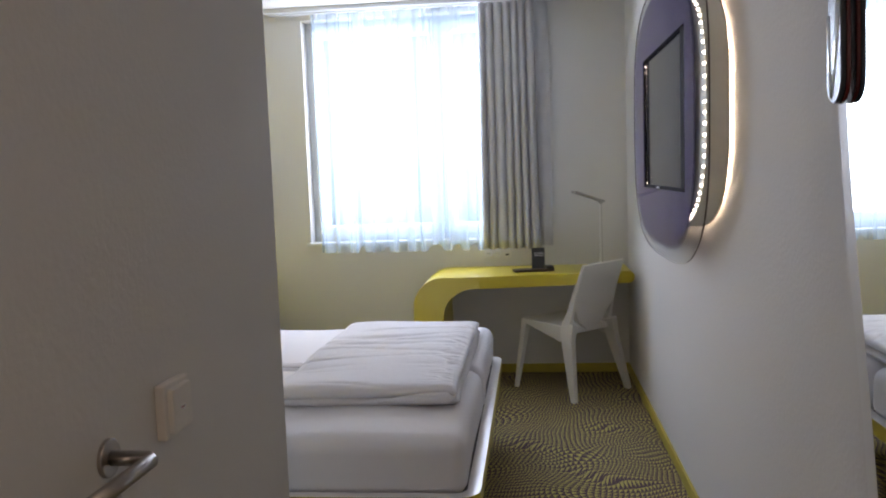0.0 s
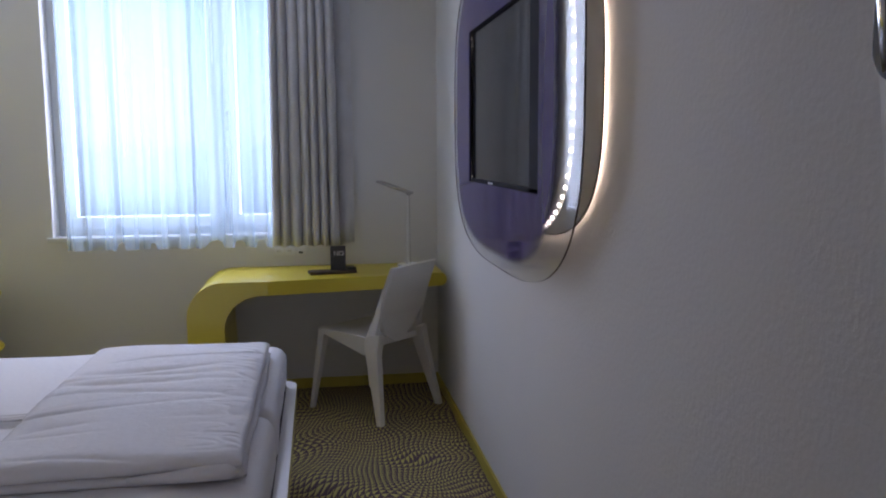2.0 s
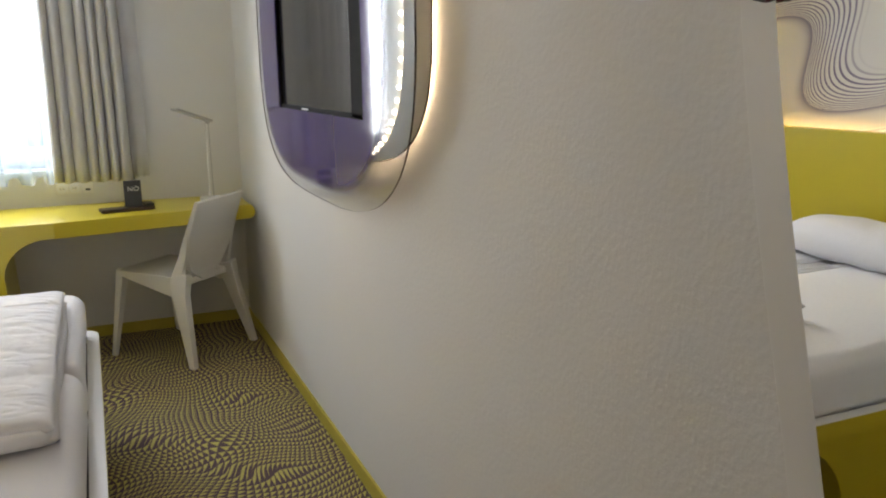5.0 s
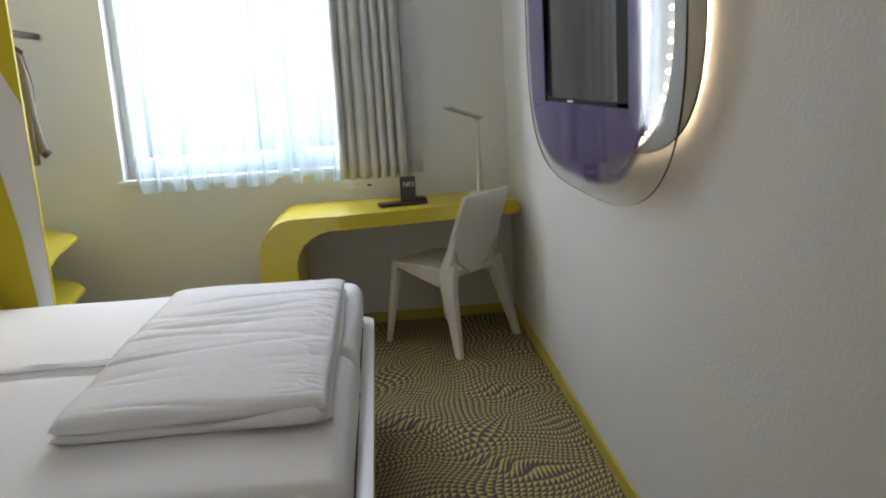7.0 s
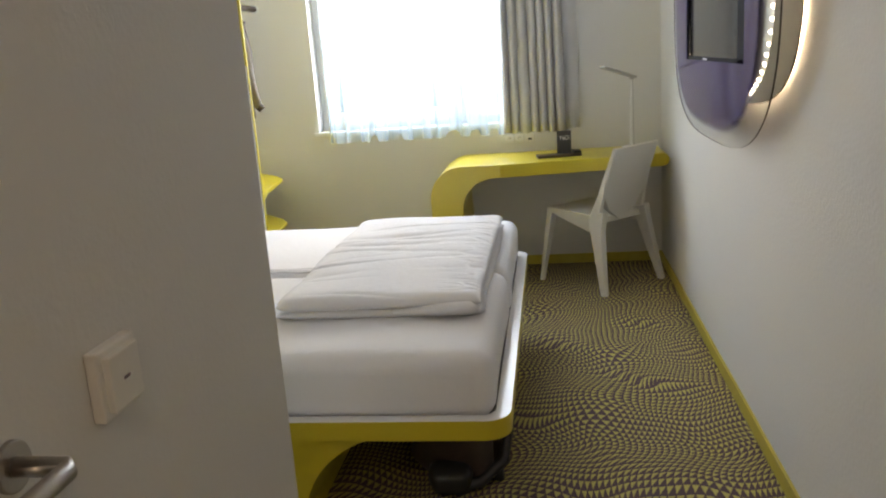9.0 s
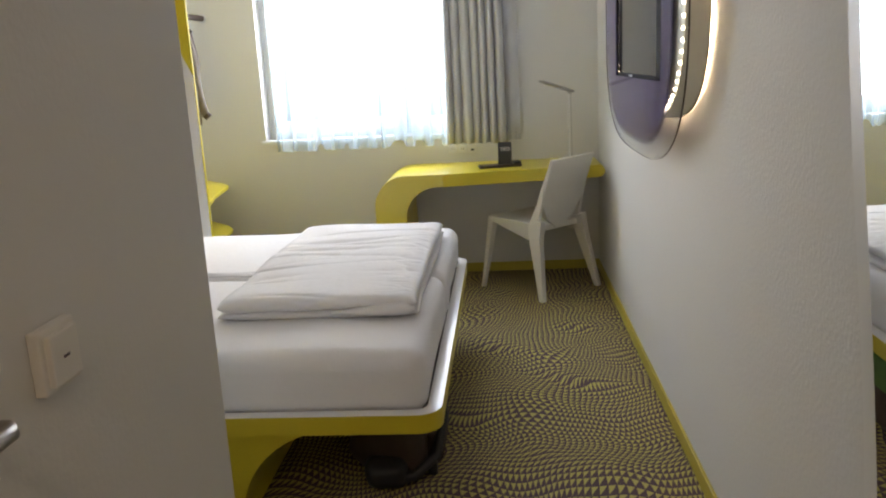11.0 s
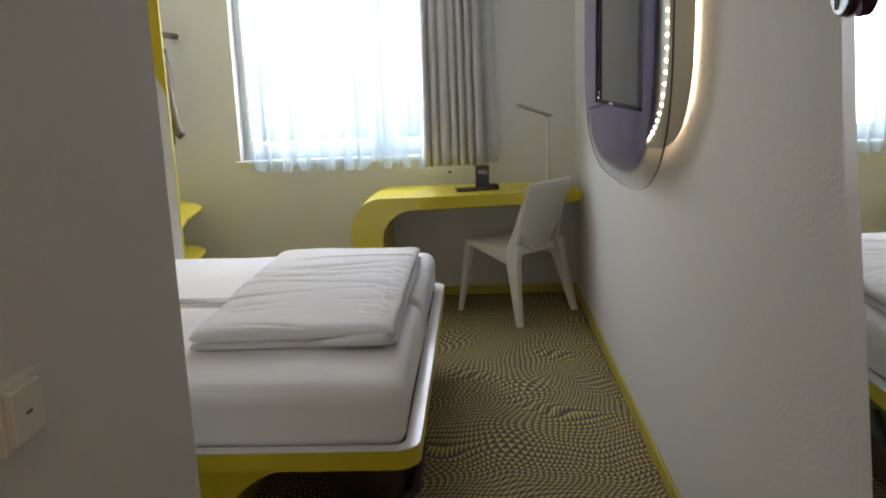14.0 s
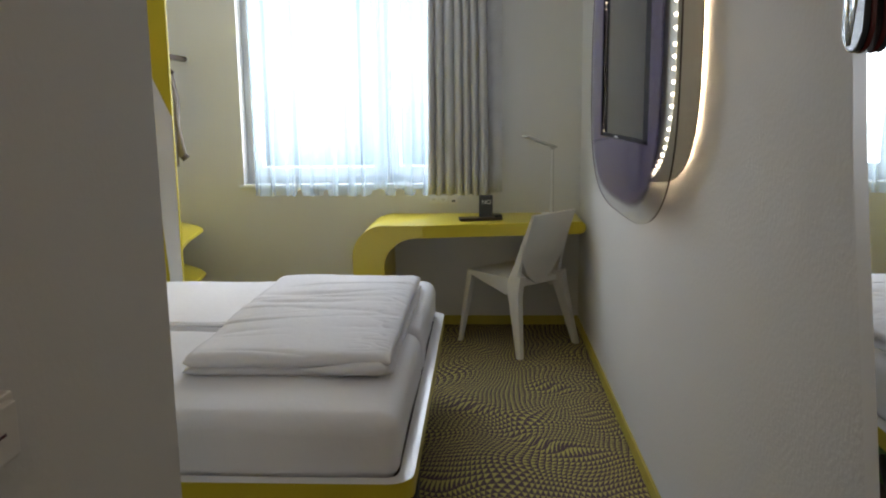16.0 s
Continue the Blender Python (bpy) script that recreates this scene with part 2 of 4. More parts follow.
LAMPGREY = mat("grey_lamp_metal", (0.42, 0.41, 0.40), 0.45, metal=0.2, vary=0.05)
BROWNCLOTH = mat("brown_grey_cloth", (0.25, 0.215, 0.185), 0.9, vary=0.2, scale=14, bump=0.4, bump_scale=200, spec=0.15)
DARKWOOD = mat("dark_stained_wood", (0.06, 0.038, 0.028), 0.5, vary=0.25, scale=20, bump=0.15, bump_scale=120)
DARKCARD = mat("dark_grey_card", (0.035, 0.036, 0.042), 0.5, vary=0.1, scale=15)
PRINT = mat("white_print", (0.75, 0.75, 0.75), 0.6)
BAGCLOTH = mat("black_brown_nylon", (0.050, 0.030, 0.022), 0.55, vary=0.3, scale=12, bump=0.3, bump_scale=160)
BAGGREEN = mat("green_nylon", (0.06, 0.15, 0.03), 0.6, vary=0.2, scale=14, bump=0.2, bump_scale=160)
MIRROR = mat("mirror_silver", (0.88, 0.89, 0.88), 0.0, metal=1.0, vary=0.0, fine=0.0)
BOARD = mat("white_board_laminate", (0.68, 0.675, 0.66), 0.45, vary=0.015, scale=3.0, bump=0.02)
CREAM = mat("cream_box_paint", (0.82, 0.79, 0.70), 0.5, vary=0.03, bump=0.04)
WARM = glow("warm_led", (1.0, 0.72, 0.34), LED)
GLOWSTRIP = glow("warm_led_strip", (1.0, 0.79, 0.52), GLOW)
SIDELED = glow("warm_led_profile", (1.0, 0.76, 0.40), LED * 3.5)
BEAD = glow("warm_white_led_bead", (1.0, 0.84, 0.62), BEADS)
PANE = glass_material("window_glass")

# ---- mesh helpers ----


def mesh_of(bm, name, material, smooth=False):
    bmesh.ops.recalc_face_normals(bm, faces=bm.faces)
    me = bpy.data.meshes.new(name)
    bm.to_mesh(me)
    bm.free()
    for m in material if isinstance(material, (list, tuple)) else [material]:
        me.materials.append(m)
    for f in me.polygons:
        f.use_smooth = smooth
    return me


def part(name, bm, material, parent=None, label="", smooth=False):
    ob = new(name, mesh_of(bm, name, material, smooth))
    if parent:
        ob.parent = parent
    if label:
        ob["label"] = label
    return ob


def thing(name, label, category, group="", kind="", at=(0, 0, 0)):
    ob = new(name)
    ob.location = at
    return tagged(ob, label, category, group, kind)


def structure(name, bm, material, label, category, smooth=False):
    return tagged(part(name, bm, material, smooth=smooth), label, category, kind="structure")


def boxbm(x0, x1, y0, y1, z0, z1, bevel=0.0, seg=2, bm=None):
    b = bmesh.new()
    bmesh.ops.create_cube(b, size=1)
    bmesh.ops.scale(b, vec=(x1 - x0, y1 - y0, z1 - z0), verts=b.verts)
    bmesh.ops.translate(b, vec=((x0 + x1) / 2, (y0 + y1) / 2, (z0 + z1) / 2), verts=b.verts)
    if bevel:
        bmesh.ops.bevel(b, geom=b.edges[:], offset=bevel, segments=seg, affect="EDGES", profile=0.5)
    if bm is None:
        return b
    tmp = bpy.data.meshes.new("tmp")
    b.to_mesh(tmp)
    b.free()
    bm.from_mesh(tmp)
    bpy.data.meshes.remove(tmp)
    return bm


def prism(points, axis, lo, hi, bevel=0.0, seg=2):
    """A flat outline pushed along an axis: points are in the other two axes, in the order x, y, z."""
    b = bmesh.new()

    def at(p, v):
        q = list(p)
        q.insert("xyz".index(axis), v)
        return q

    f = b.faces.new([b.verts.new(at(p, lo)) for p in points])
    top = bmesh.ops.extrude_face_region(b, geom=[f])["geom"]
    d = at((0, 0), hi - lo)
    bmesh.ops.translate(b, vec=d, verts=[g for g in top if isinstance(g, bmesh.types.BMVert)])
    bmesh.ops.recalc_face_normals(b, faces=b.faces)
    if bevel:
        caps = [f for f in b.faces if len(f.verts) == len(points)]
        rim = list({e for f in caps for e in f.edges})
        bmesh.ops.bevel(b, geom=rim, offset=bevel, segments=seg, affect="EDGES", profile=0.5)
    return b


def ring_prism(outer, inner, lo, hi):
    """A frame between two outlines of equal count in the xy plane, from lo to hi. Outer sides take material 1."""
    b = bmesh.new()
    n = len(outer)
    rows = [[b.verts.new((p[0], p[1], h)) for p in loop] for loop, h in ((outer, lo), (outer, hi), (inner, hi), (inner, lo))]
    for r in range(4):
        for i in range(n):
            f = b.faces.new((rows[r][i], rows[r][(i + 1) % n], rows[(r + 1) % 4][(i + 1) % n], rows[(r + 1) % 4][i]))
            f.material_index = 1 if r in (0, 3) else 0
    return b


def round_rect(x0, x1, y0, y1, r, seg=8):
    out = []
    for cx, cy, a0 in ((x1 - r, y1 - r, 0), (x0 + r, y1 - r, 90), (x0 + r, y0 + r, 180), (x1 - r, y0 + r, 270)):
        for i in range(seg + 1):
            a = radians(a0 + 90 * i / seg)
            out.append((cx + r * math.cos(a), cy + r * math.sin(a)))
    return out


def superellipse(cy, cz, hy, hz, power, count=96):
    out = []
    for i in range(count):
        a = 2 * math.pi * i / count
        c, s = math.cos(a), math.sin(a)
        out.append((cy + hy * math.copysign(abs(c) ** (2 / power), c), cz + hz * math.copysign(abs(s) ** (2 / power), s)))
    return out


def rod(points, radius, sides=12, bm=None, caps=True):
    """A tube through points; radius is one number or one a point."""
    b = bm or bmesh.new()
    pts = [Vector(p) for p in points]
    radii = radius if isinstance(radius, (list, tuple)) else [radius] * len(pts)
    rows = []
    for i, p in enumerate(pts):
        d = (pts[min(i + 1, len(pts) - 1)] - pts[max(i - 1, 0)]).normalized()
        side = d.cross(Vector((0, 0, 1)) if abs(d.z) < 0.95 else Vector((0, 1, 0))).normalized()
        up = side.cross(d)
        rows.append([b.verts.new(p + radii[i] * (math.cos(2 * math.pi * j / sides) * side + math.sin(2 * math.pi * j / sides) * up)) for j in range(sides)])
    for r, s in zip(rows, rows[1:]):
        for j in range(sides):
            b.faces.new((r[j], r[(j + 1) % sides], s[(j + 1) % sides], s[j]))
    if caps:
        b.faces.new(rows[0][::-1])
        b.faces.new(rows[-1])
    return b


def disc(center, axis, radius, depth, sides=32, bevel=0.0):
    b = bmesh.new()
    r = bmesh.ops.create_cone(b, cap_ends=True, segments=sides, radius1=radius, radius2=radius, depth=depth)
    if bevel:
        rim = [e for e in b.edges if all(abs(abs(v.co.z) - depth / 2) < 1e-6 for v in e.verts)]
        bmesh.ops.bevel(b, geom=rim, offset=bevel, segments=2, affect="EDGES", profile=0.5)
    q = Vector(axis).to_track_quat("Z", "Y").to_matrix().to_4x4()
    bmesh.ops.transform(b, matrix=Matrix.Translation(center) @ q, verts=b.verts)
    return b


def soften(bm, amount, scale, seed=0.0, where=None):
    for v in bm.verts:
        if where is None or where(v.co):
            n = noise.noise_vector(v.co * scale + Vector((seed, seed, seed)))
            v.co += amount * n


def cushion(x0, x1, y0, y1, z0, z1, r, cut=10, wobble=0.006, seed=1.0, scale=6.0, sag=0.0):
    """A soft rounded block of many faces."""
    b = bmesh.new()
    bmesh.ops.create_cube(b, size=1)
    bmesh.ops.scale(b, vec=(x1 - x0, y1 - y0, z1 - z0), verts=b.verts)
    bmesh.ops.bevel(b, geom=b.edges[:], offset=r, segments=5, affect="EDGES", profile=0.5)
    bmesh.ops.subdivide_edges(b, edges=[e for e in b.edges if e.calc_length() > 0.12], cuts=cut, use_grid_fill=True)
    bmesh.ops.translate(b, vec=((x0 + x1) / 2, (y0 + y1) / 2, (z0 + z1) / 2), verts=b.verts)
    soften(b, wobble, scale, seed, lambda c: c.z > z0 + 0.02)
    return b


def grid(nx, ny, place):
    b = bmesh.new()
    vs = [[b.verts.new(place(i / nx, j / ny)) for i in range(nx + 1)] for j in range(ny + 1)]
    for j in range(ny):
        for i in range(nx):
            b.faces.new((vs[j][i], vs[j][i + 1], vs[j + 1][i + 1], vs[j + 1][i]))
    return b


def thicken(bm, depth):
    bmesh.ops.recalc_face_normals(bm, faces=bm.faces)
    bmesh.ops.solidify(bm, geom=bm.faces[:], thickness=depth)
    return bm


# ---- the shell of the room ----
XL, YB, ZC = -2.79, -6.6, 2.55          # head wall, entrance wall, ceiling
PX, PY = -1.234, -3.773                 # corner of the bathroom block
WX0, WX1, WZ0, WZ1 = -2.205, -0.74, 0.945, 2.49

structure("floor", boxbm(XL - 0.2, 0.2, YB - 0.2, 0.3, -0.08, 0.0), CARPET, "olive and taupe carpet with wavy rows of triangles", "carpet")
structure("ceiling", boxbm(XL - 0.2, 0.2, YB - 0.2, 0.3, ZC, ZC + 0.1), CEIL, "plain white painted ceiling", "ceiling")
structure("wall_right", boxbm(0.0, 0.2, YB - 0.2, 0.3, 0.0, ZC), PLASTER, "rough white plastered long wall", "wall")
b = boxbm(XL - 0.2, WX0, 0, 0.3, 0, ZC)
boxbm(WX1, 0.0, 0, 0.3, 0, ZC, bm=b)
boxbm(WX0, WX1, 0, 0.3, 0, WZ0, bm=b)
boxbm(WX0, WX1, 0, 0.3, WZ1, ZC, bm=b)
structure("wall_window", b, SMOOTH, "cream white wall with a large window opening", "wall")
structure("wall_head", boxbm(XL - 0.2, XL, PY, 0, 0, ZC), PAPER, "white wallpaper with flowing violet lines behind the bed", "wall")
structure("wall_bathroom_side", boxbm(XL - 0.2, PX, PY - 0.14, PY, 0, ZC), SMOOTH, "white bathroom wall beside the bed", "wall")
DY0, DY1, DZ = -5.42, -4.517, 2.06
b = boxbm(PX - 0.14, PX, DY1, PY - 0.14, 0, ZC)
boxbm(PX - 0.14, PX, YB, DY0, 0, ZC, bm=b)
boxbm(PX - 0.14, PX, DY0, DY1, DZ, ZC, bm=b)
structure("wall_passage", b, SMOOTH, "smooth white wall of the entrance passage", "wall")
structure("wall_entrance", boxbm(PX, 0, YB - 0.2, YB, 0, ZC), SMOOTH, "white wall at the entrance", "wall")

BH = 0.062
for nm, bm in (
    ("baseboard_right", boxbm(-0.012, 0, -3.86, 0, 0, BH, 0.003)),
    ("baseboard_window", boxbm(XL, -0.012, -0.012, 0, 0, BH, 0.003)),
    ("baseboard_bathroom", boxbm(XL, PX - 0.002, PY, PY + 0.012, 0, BH, 0.003)),
):
    structure(nm, bm, OLIVE, "narrow yellow painted skirting board", "skirting board")

# Assumed fixture for the unseen passage lamp.
dn = thing("ceiling_downlight", "small round recessed ceiling light in the passage", "ceiling light")
part("trim_ring", ring_prism([(-0.62 + 0.085 * math.cos(a), -5.95 + 0.085 * math.sin(a)) for a in [2 * math.pi * q / 40 for q in range(40)]], [(-0.62 + 0.064 * math.cos(a), -5.95 + 0.064 * math.sin(a)) for a in [2 * math.pi * q / 40 for q in range(40)]], 2.534, 2.5495), STEEL, dn)

# bathroom door, closed, in the passage wall
door = thing("door_1", "plain white flush bathroom door, closed", "door", kind="structure")
part("door_leaf", boxbm(PX - 0.045, PX + 0.0015, DY0, DY1, 0.006, DZ, 0.0007), SMOOTH, door)
RY, RZ = -4.554, 1.030
h = part("door_handle", rod([(PX, RY, RZ), (PX + 0.062, RY, RZ), (PX + 0.068, RY - 0.008, RZ), (PX + 0.068, RY - 0.155, RZ)], 0.0105, 16), STEEL, door, "brushed steel lever handle", True)
part("rosette", disc((PX + 0.002, RY, RZ), (1, 0, 0), 0.027, 0.012, 40, 0.002), STEEL, h, smooth=False)
part("lock_rosette", disc((PX + 0.002, RY, RZ - 0.075), (1, 0, 0), 0.026, 0.010, 40, 0.002), STEEL, door)
b = bmesh.new()
rod([(PX + 0.006, RY, RZ - 0.075), (PX + 0.02, RY, RZ - 0.075)], 0.006, 12, b)
boxbm(PX + 0.016, PX + 0.032, RY - 0.004, RY + 0.004, RZ - 0.09, RZ - 0.06, 0.002, bm=b)
part("thumb_turn", b, STEEL, door)

sw = thing("light_switch", "square white rocker light switch on the passage wall", "light switch")
SY, SZ = -4.362, 1.046
part("switch_frame", boxbm(PX, PX + 0.017, SY - 0.044, SY + 0.044, SZ - 0.044, SZ + 0.044, 0.003), PLASTIC, sw)
part("rocker", boxbm(PX + 0.015, PX + 0.026, SY - 0.034, SY + 0.034, SZ - 0.035, SZ + 0.035, 0.002), PLASTIC, sw)
part("indicator_slot", boxbm(PX + 0.0255, PX + 0.0267, SY - 0.007, SY + 0.007, SZ - 0.002, SZ + 0.002), WINE, sw)

# ---- window ----
win = thing("window_1", "two-leaf window with grey frames, bright with daylight", "window", kind="structure")
def frame_of(name, x0, x1, z0, z1, y0, y1, w, parent, label=""):
    for nm, a in (("bottom", (x0, x1, z0, z0 + w)), ("top", (x0, x1, z1 - w, z1)), ("near", (x0, x0 + w, z0 + w, z1 - w)), ("far", (x1 - w, x1, z0 + w, z1 - w))):
        part(name, boxbm(a[0], a[1], y0, y1, a[2], a[3], 0.004), ALU, parent, label)


frame_of("window_frame", WX0, WX1, WZ0, WZ1, 0.12, 0.19, 0.05, win)
part("mullion", boxbm(-1.275, -1.235, 0.12, 0.19, WZ0 + 0.05, WZ1 - 0.05, 0.004), ALU, win)
for xa, xb in ((WX0 + 0.042, -1.268), (-1.242, WX1 - 0.042)):
    frame_of("sash", xa, xb, WZ0 + 0.042, WZ1 - 0.042, 0.095, 0.15, 0.068, win)
    b = prism([(xa + 0.06, WZ0 + 0.10), (xb - 0.06, WZ0 + 0.10), (xb - 0.06, WZ1 - 0.10), (xa + 0.06, WZ1 - 0.10)], "y", 0.118, 0.123)
    pane = part("pane", b, PANE, win)
    pane.visible_shadow = False
part("window_handle", rod([(-1.225, 0.095, 1.66), (-1.225, 0.06, 1.66), (-1.225, 0.055, 1.55)], 0.009, 10), STEEL, win)
structure("window_sill", boxbm(WX0 - 0.03, WX1 + 0.03, -0.018, 0.10, WZ0 - 0.022, WZ0 + 0.002, 0.004), ALU, "narrow grey window sill", "window sill")

# ---- curtains ----
rail = thing("curtain_rail", "slim grey double curtain rail under the ceiling", "curtain rail")
part("track", boxbm(-2.42, -0.45, -0.075, -0.045, ZC - 0.03, ZC, 0.003), ALU, rail)
part("track", boxbm(-2.42, -0.45, -0.165, -0.135, ZC - 0.03, ZC, 0.003), ALU, rail)


def pleat(u, folds, depth, seed):
    w = 2 * math.pi * folds * u
    return depth * (math.sin(w + 1.2 * math.sin(0.37 * w + seed)) + 0.25 * math.sin(2.3 * w + seed))


def sheer(u, v):
    x = -2.12 + u * 1.26
    z = ZC - 0.032 - v * (ZC - 0.032 - 0.876)
    lift = sum(max(0.0, 1 - ((x - c) / w) ** 4) for c, w in ((-1.82, 0.036), (-1.655, 0.028), (-1.31, 0.042), (-1.16, 0.026), (-1.05, 0.036)))
    z += 0.040 * lift * max(0.0, (v - 0.9) / 0.1)
    k = 0.5 + 0.5 * v
    return x + 0.012 * v * math.sin(40 * u), -0.060 + k * pleat(u, 9.5, 0.021, 0.7), z


sh = thing("sheer_curtain", "white translucent sheer curtain hanging in soft pleats", "curtain")
part("voile", grid(420, 40, sheer), SHEER, sh, smooth=True)
for i in range(9):
    x = -2.08 + i * 0.15
    part("curtain_hook", boxbm(x - 0.006, x + 0.006, -0.066, -0.054, ZC - 0.06, ZC - 0.02, 0.002), ALU, sh)


def heavy(x0, x1, folds, depth, seed, y, hem):
    """Full rounded folds with narrow valleys, a little uneven in width, looser towards the hem."""
    def place(u, v):
        z = ZC - 0.034 - v * (ZC - 0.034 - hem)
        q = u + 0.018 * math.sin(9.0 * u + seed) + 0.006 * v * math.sin(21.0 * u + 2.0 * v)
        lobe = abs(math.sin(math.pi * folds * q + seed)) ** 0.62
        wide = 1 + 0.35 * math.sin(5.3 * math.floor(folds * q + seed / math.pi) + seed)
        d = depth * (0.75 + 0.25 * v) * (1 - 2 * lobe * (0.55 + 0.45 * wide))
        c = (x0 + x1) / 2
        return c + (x0 + u * (x1 - x0) - c) * (1 + 0.06 * v), y + d, z + 0.004 * v * math.sin(30 * u)
    return place


cu = thing("grey_curtain", "grey blackout curtain drawn aside in close vertical folds", "curtain")
part("cloth", thicken(grid(280, 20, heavy(-0.966, -0.596, 7.0, 0.030, 0.3, -0.128, 0.885)), 0.002), GREYCLOTH, cu, smooth=True)
part("lining", thicken(grid(40, 12, heavy(-0.64, -0.51, 1.6, 0.010, 1.4, -0.072, 0.895)), 0.002), GREYCLOTH, cu, smooth=True)

# ---- bed ----
BX0, BX1, BY0, BY1 = -2.668, -0.83, -3.135, -1.172
bed = thing("double_bed", "wide bed with yellow lacquered base and white rim", "bed")
prof = [(BX0, 0.0), (-1.47, 0.0)]
for i in range(13):
    a = radians(180 - 90 * i / 12)
    prof.append((-1.16 + 0.31 * math.cos(a), 0.03 + 0.295 * math.sin(a)))
prof += [(BX0, 0.325)]
part("bed_base", prism(prof, "y", BY0 + 0.03, BY1 - 0.03, 0.003), YELLOW, bed, "yellow base with an arched cut-out")
part("bed_tray", prism(round_rect(BX0, BX1, BY0, BY1, 0.075), "z", 0.325, 0.345), YELLOW, bed)
# Dark sheet added to stand in for shade in the gap round the mattress.
part("gap_shade_sheet", prism(round_rect(BX0 + 0.03, BX1 - 0.03, BY0 + 0.03, BY1 - 0.03, 0.05), "z", 0.345, 0.3485), DARKCARD, bed, "dark sheet that stands for the shade around the mattress")
part("bed_rim", ring_prism(round_rect(BX0, BX1, BY0, BY1, 0.075), round_rect(BX0 + 0.04, BX1 - 0.045, BY0 + 0.042, BY1 - 0.042, 0.04), 0.345, 0.385), [WHITE, YELLOW], bed, "white rim with yellow edge")
for y0, y1, sd in ((-3.090, -2.166, 1.0), (-2.148, -1.217, 5.0)):
    mt = thing("mattress", "thick mattress in a white fitted sheet on the bed", "mattress", group="mattresses of the bed")
    part("mattress_body", cushion(-2.63, -0.874, y0, y1, 0.349, 0.568, 0.062, 14, 0.009, sd, 3.5), LINEN, mt, smooth=True)
    for q in range(3):
        yy = y1 - 0.045 - 0.022 * q if sd < 2 else y0 + 0.035 + 0.022 * q
        part("sheet_gather", rod([(-2.56 + 0.083 * t, yy + 0.004 * math.sin(1.7 * t + q), 0.5655 + 0.002 * math.sin(2.3 * t + q)) for t in range(20)], 0.0045, 6), LINEN, mt, smooth=True)

hb = thing("headboard", "tall yellow lacquered headboard with hidden warm light on top", "headboard")
part("board", boxbm(XL + 0.045, XL + 0.12, PY + 0.02, -1.136, 0.02, 1.14, 0.004), YELLOW, hb)
part("led_strip", boxbm(XL + 0.008, XL + 0.03, PY + 0.05, -1.16, 1.095, 1.103), WARM, hb, "warm white light strip")

# folded duvet
du = thing("folded_duvet", "white duvet folded in layers across the bed", "duvet")


def crease(x, y, seed):
    """Depth of the creases: a few long ones that run slantwise, in patches."""
    bow = 0.10 * math.sin(2.4 * x + seed)
    n1 = noise.noise(Vector((x * 1.3 + seed, (y - 0.32 * x + bow) * 5.2, seed)))
    n2 = noise.noise(Vector((x * 2.4 - seed, (y - 0.50 * x - bow) * 12.0, seed + 4)))
    n3 = noise.noise(Vector((x * 7.0, (y + 0.2 * x) * 22.0, seed + 11)))
    m = max(0.0, noise.noise(Vector((x * 2.1, y * 1.7, seed + 20))) + 0.26)
    rim = max(0.0, min(1.0, (x + 1.12) / 0.16))
    return m * (max(0.0, 1 - 5 * abs(n1)) ** 2 + 0.26 * max(0.0, 1 - 4 * abs(n2)) ** 2) + 0.22 * rim * max(0.0, 1 - 4 * abs(n3)) ** 2


def duvet_layer(x0, x1, y0, y1, z0, z1, seed, wrinkle, nx=90, ny=150):
    """One folded layer: full in the middle, rolled over at its borders, with long shallow creases on top."""
    b = bmesh.new()
    for side in (1, -1):
        vs = []
        for j in range(ny + 1):
            row = []
            for i in range(nx + 1):
                u, w = 2 * i / nx - 1, 2 * j / ny - 1
                u, w = math.copysign(abs(u) ** 0.8, u), math.copysign(abs(w) ** 0.8, w)
                e = (max(0.0, 1 - abs(u) ** 16) * max(0.0, 1 - abs(w) ** 26)) ** 0.5
                x, y = (x0 + x1) / 2 + u * (x1 - x0) / 2, (y0 + y1) / 2 + w * (y1 - y0) / 2
                x += 0.016 * noise.noise(Vector((x * 2, y * 3, seed)))
                y += 0.016 * noise.noise(Vector((x * 3, y * 2, seed + 9)))
                z = (z0 + z1) / 2 + side * e * (z1 - z0) / 2
                if side > 0:
                    z += e * (0.012 * noise.noise(Vector((x * 3.2, y * 2.6, seed))) - wrinkle * crease(x, y, seed))
                row.append(b.verts.new((x, y, z)))
            vs.append(row)
        for j in range(ny):
            for i in range(nx):
                b.faces.new((vs[j][i], vs[j][i + 1], vs[j + 1][i + 1], vs[j + 1][i]))
    bmesh.ops.remove_doubles(b, verts=b.verts, dist=0.0004)
    return b


part("lower_fold", duvet_layer(-1.625, -0.925, -2.752, -1.43, 0.563, 0.600, 2.0, 0.004, 50, 70), LINEN, du, smooth=True)
part("upper_fold", duvet_layer(-1.618, -0.932, -2.766, -1.44, 0.590, 0.648, 9.0, 0.021, 130, 220), LINEN, du, smooth=True)
part("rolled_hem", rod([(-1.22, -2.752, 0.590), (-1.12, -2.766, 0.597), (-1.04, -2.772, 0.603), (-0.965, -2.765, 0.603), (-0.942, -2.735, 0.598)], [0.006, 0.014, 0.020, 0.021, 0.010], 14), LINEN, du, smooth=True)


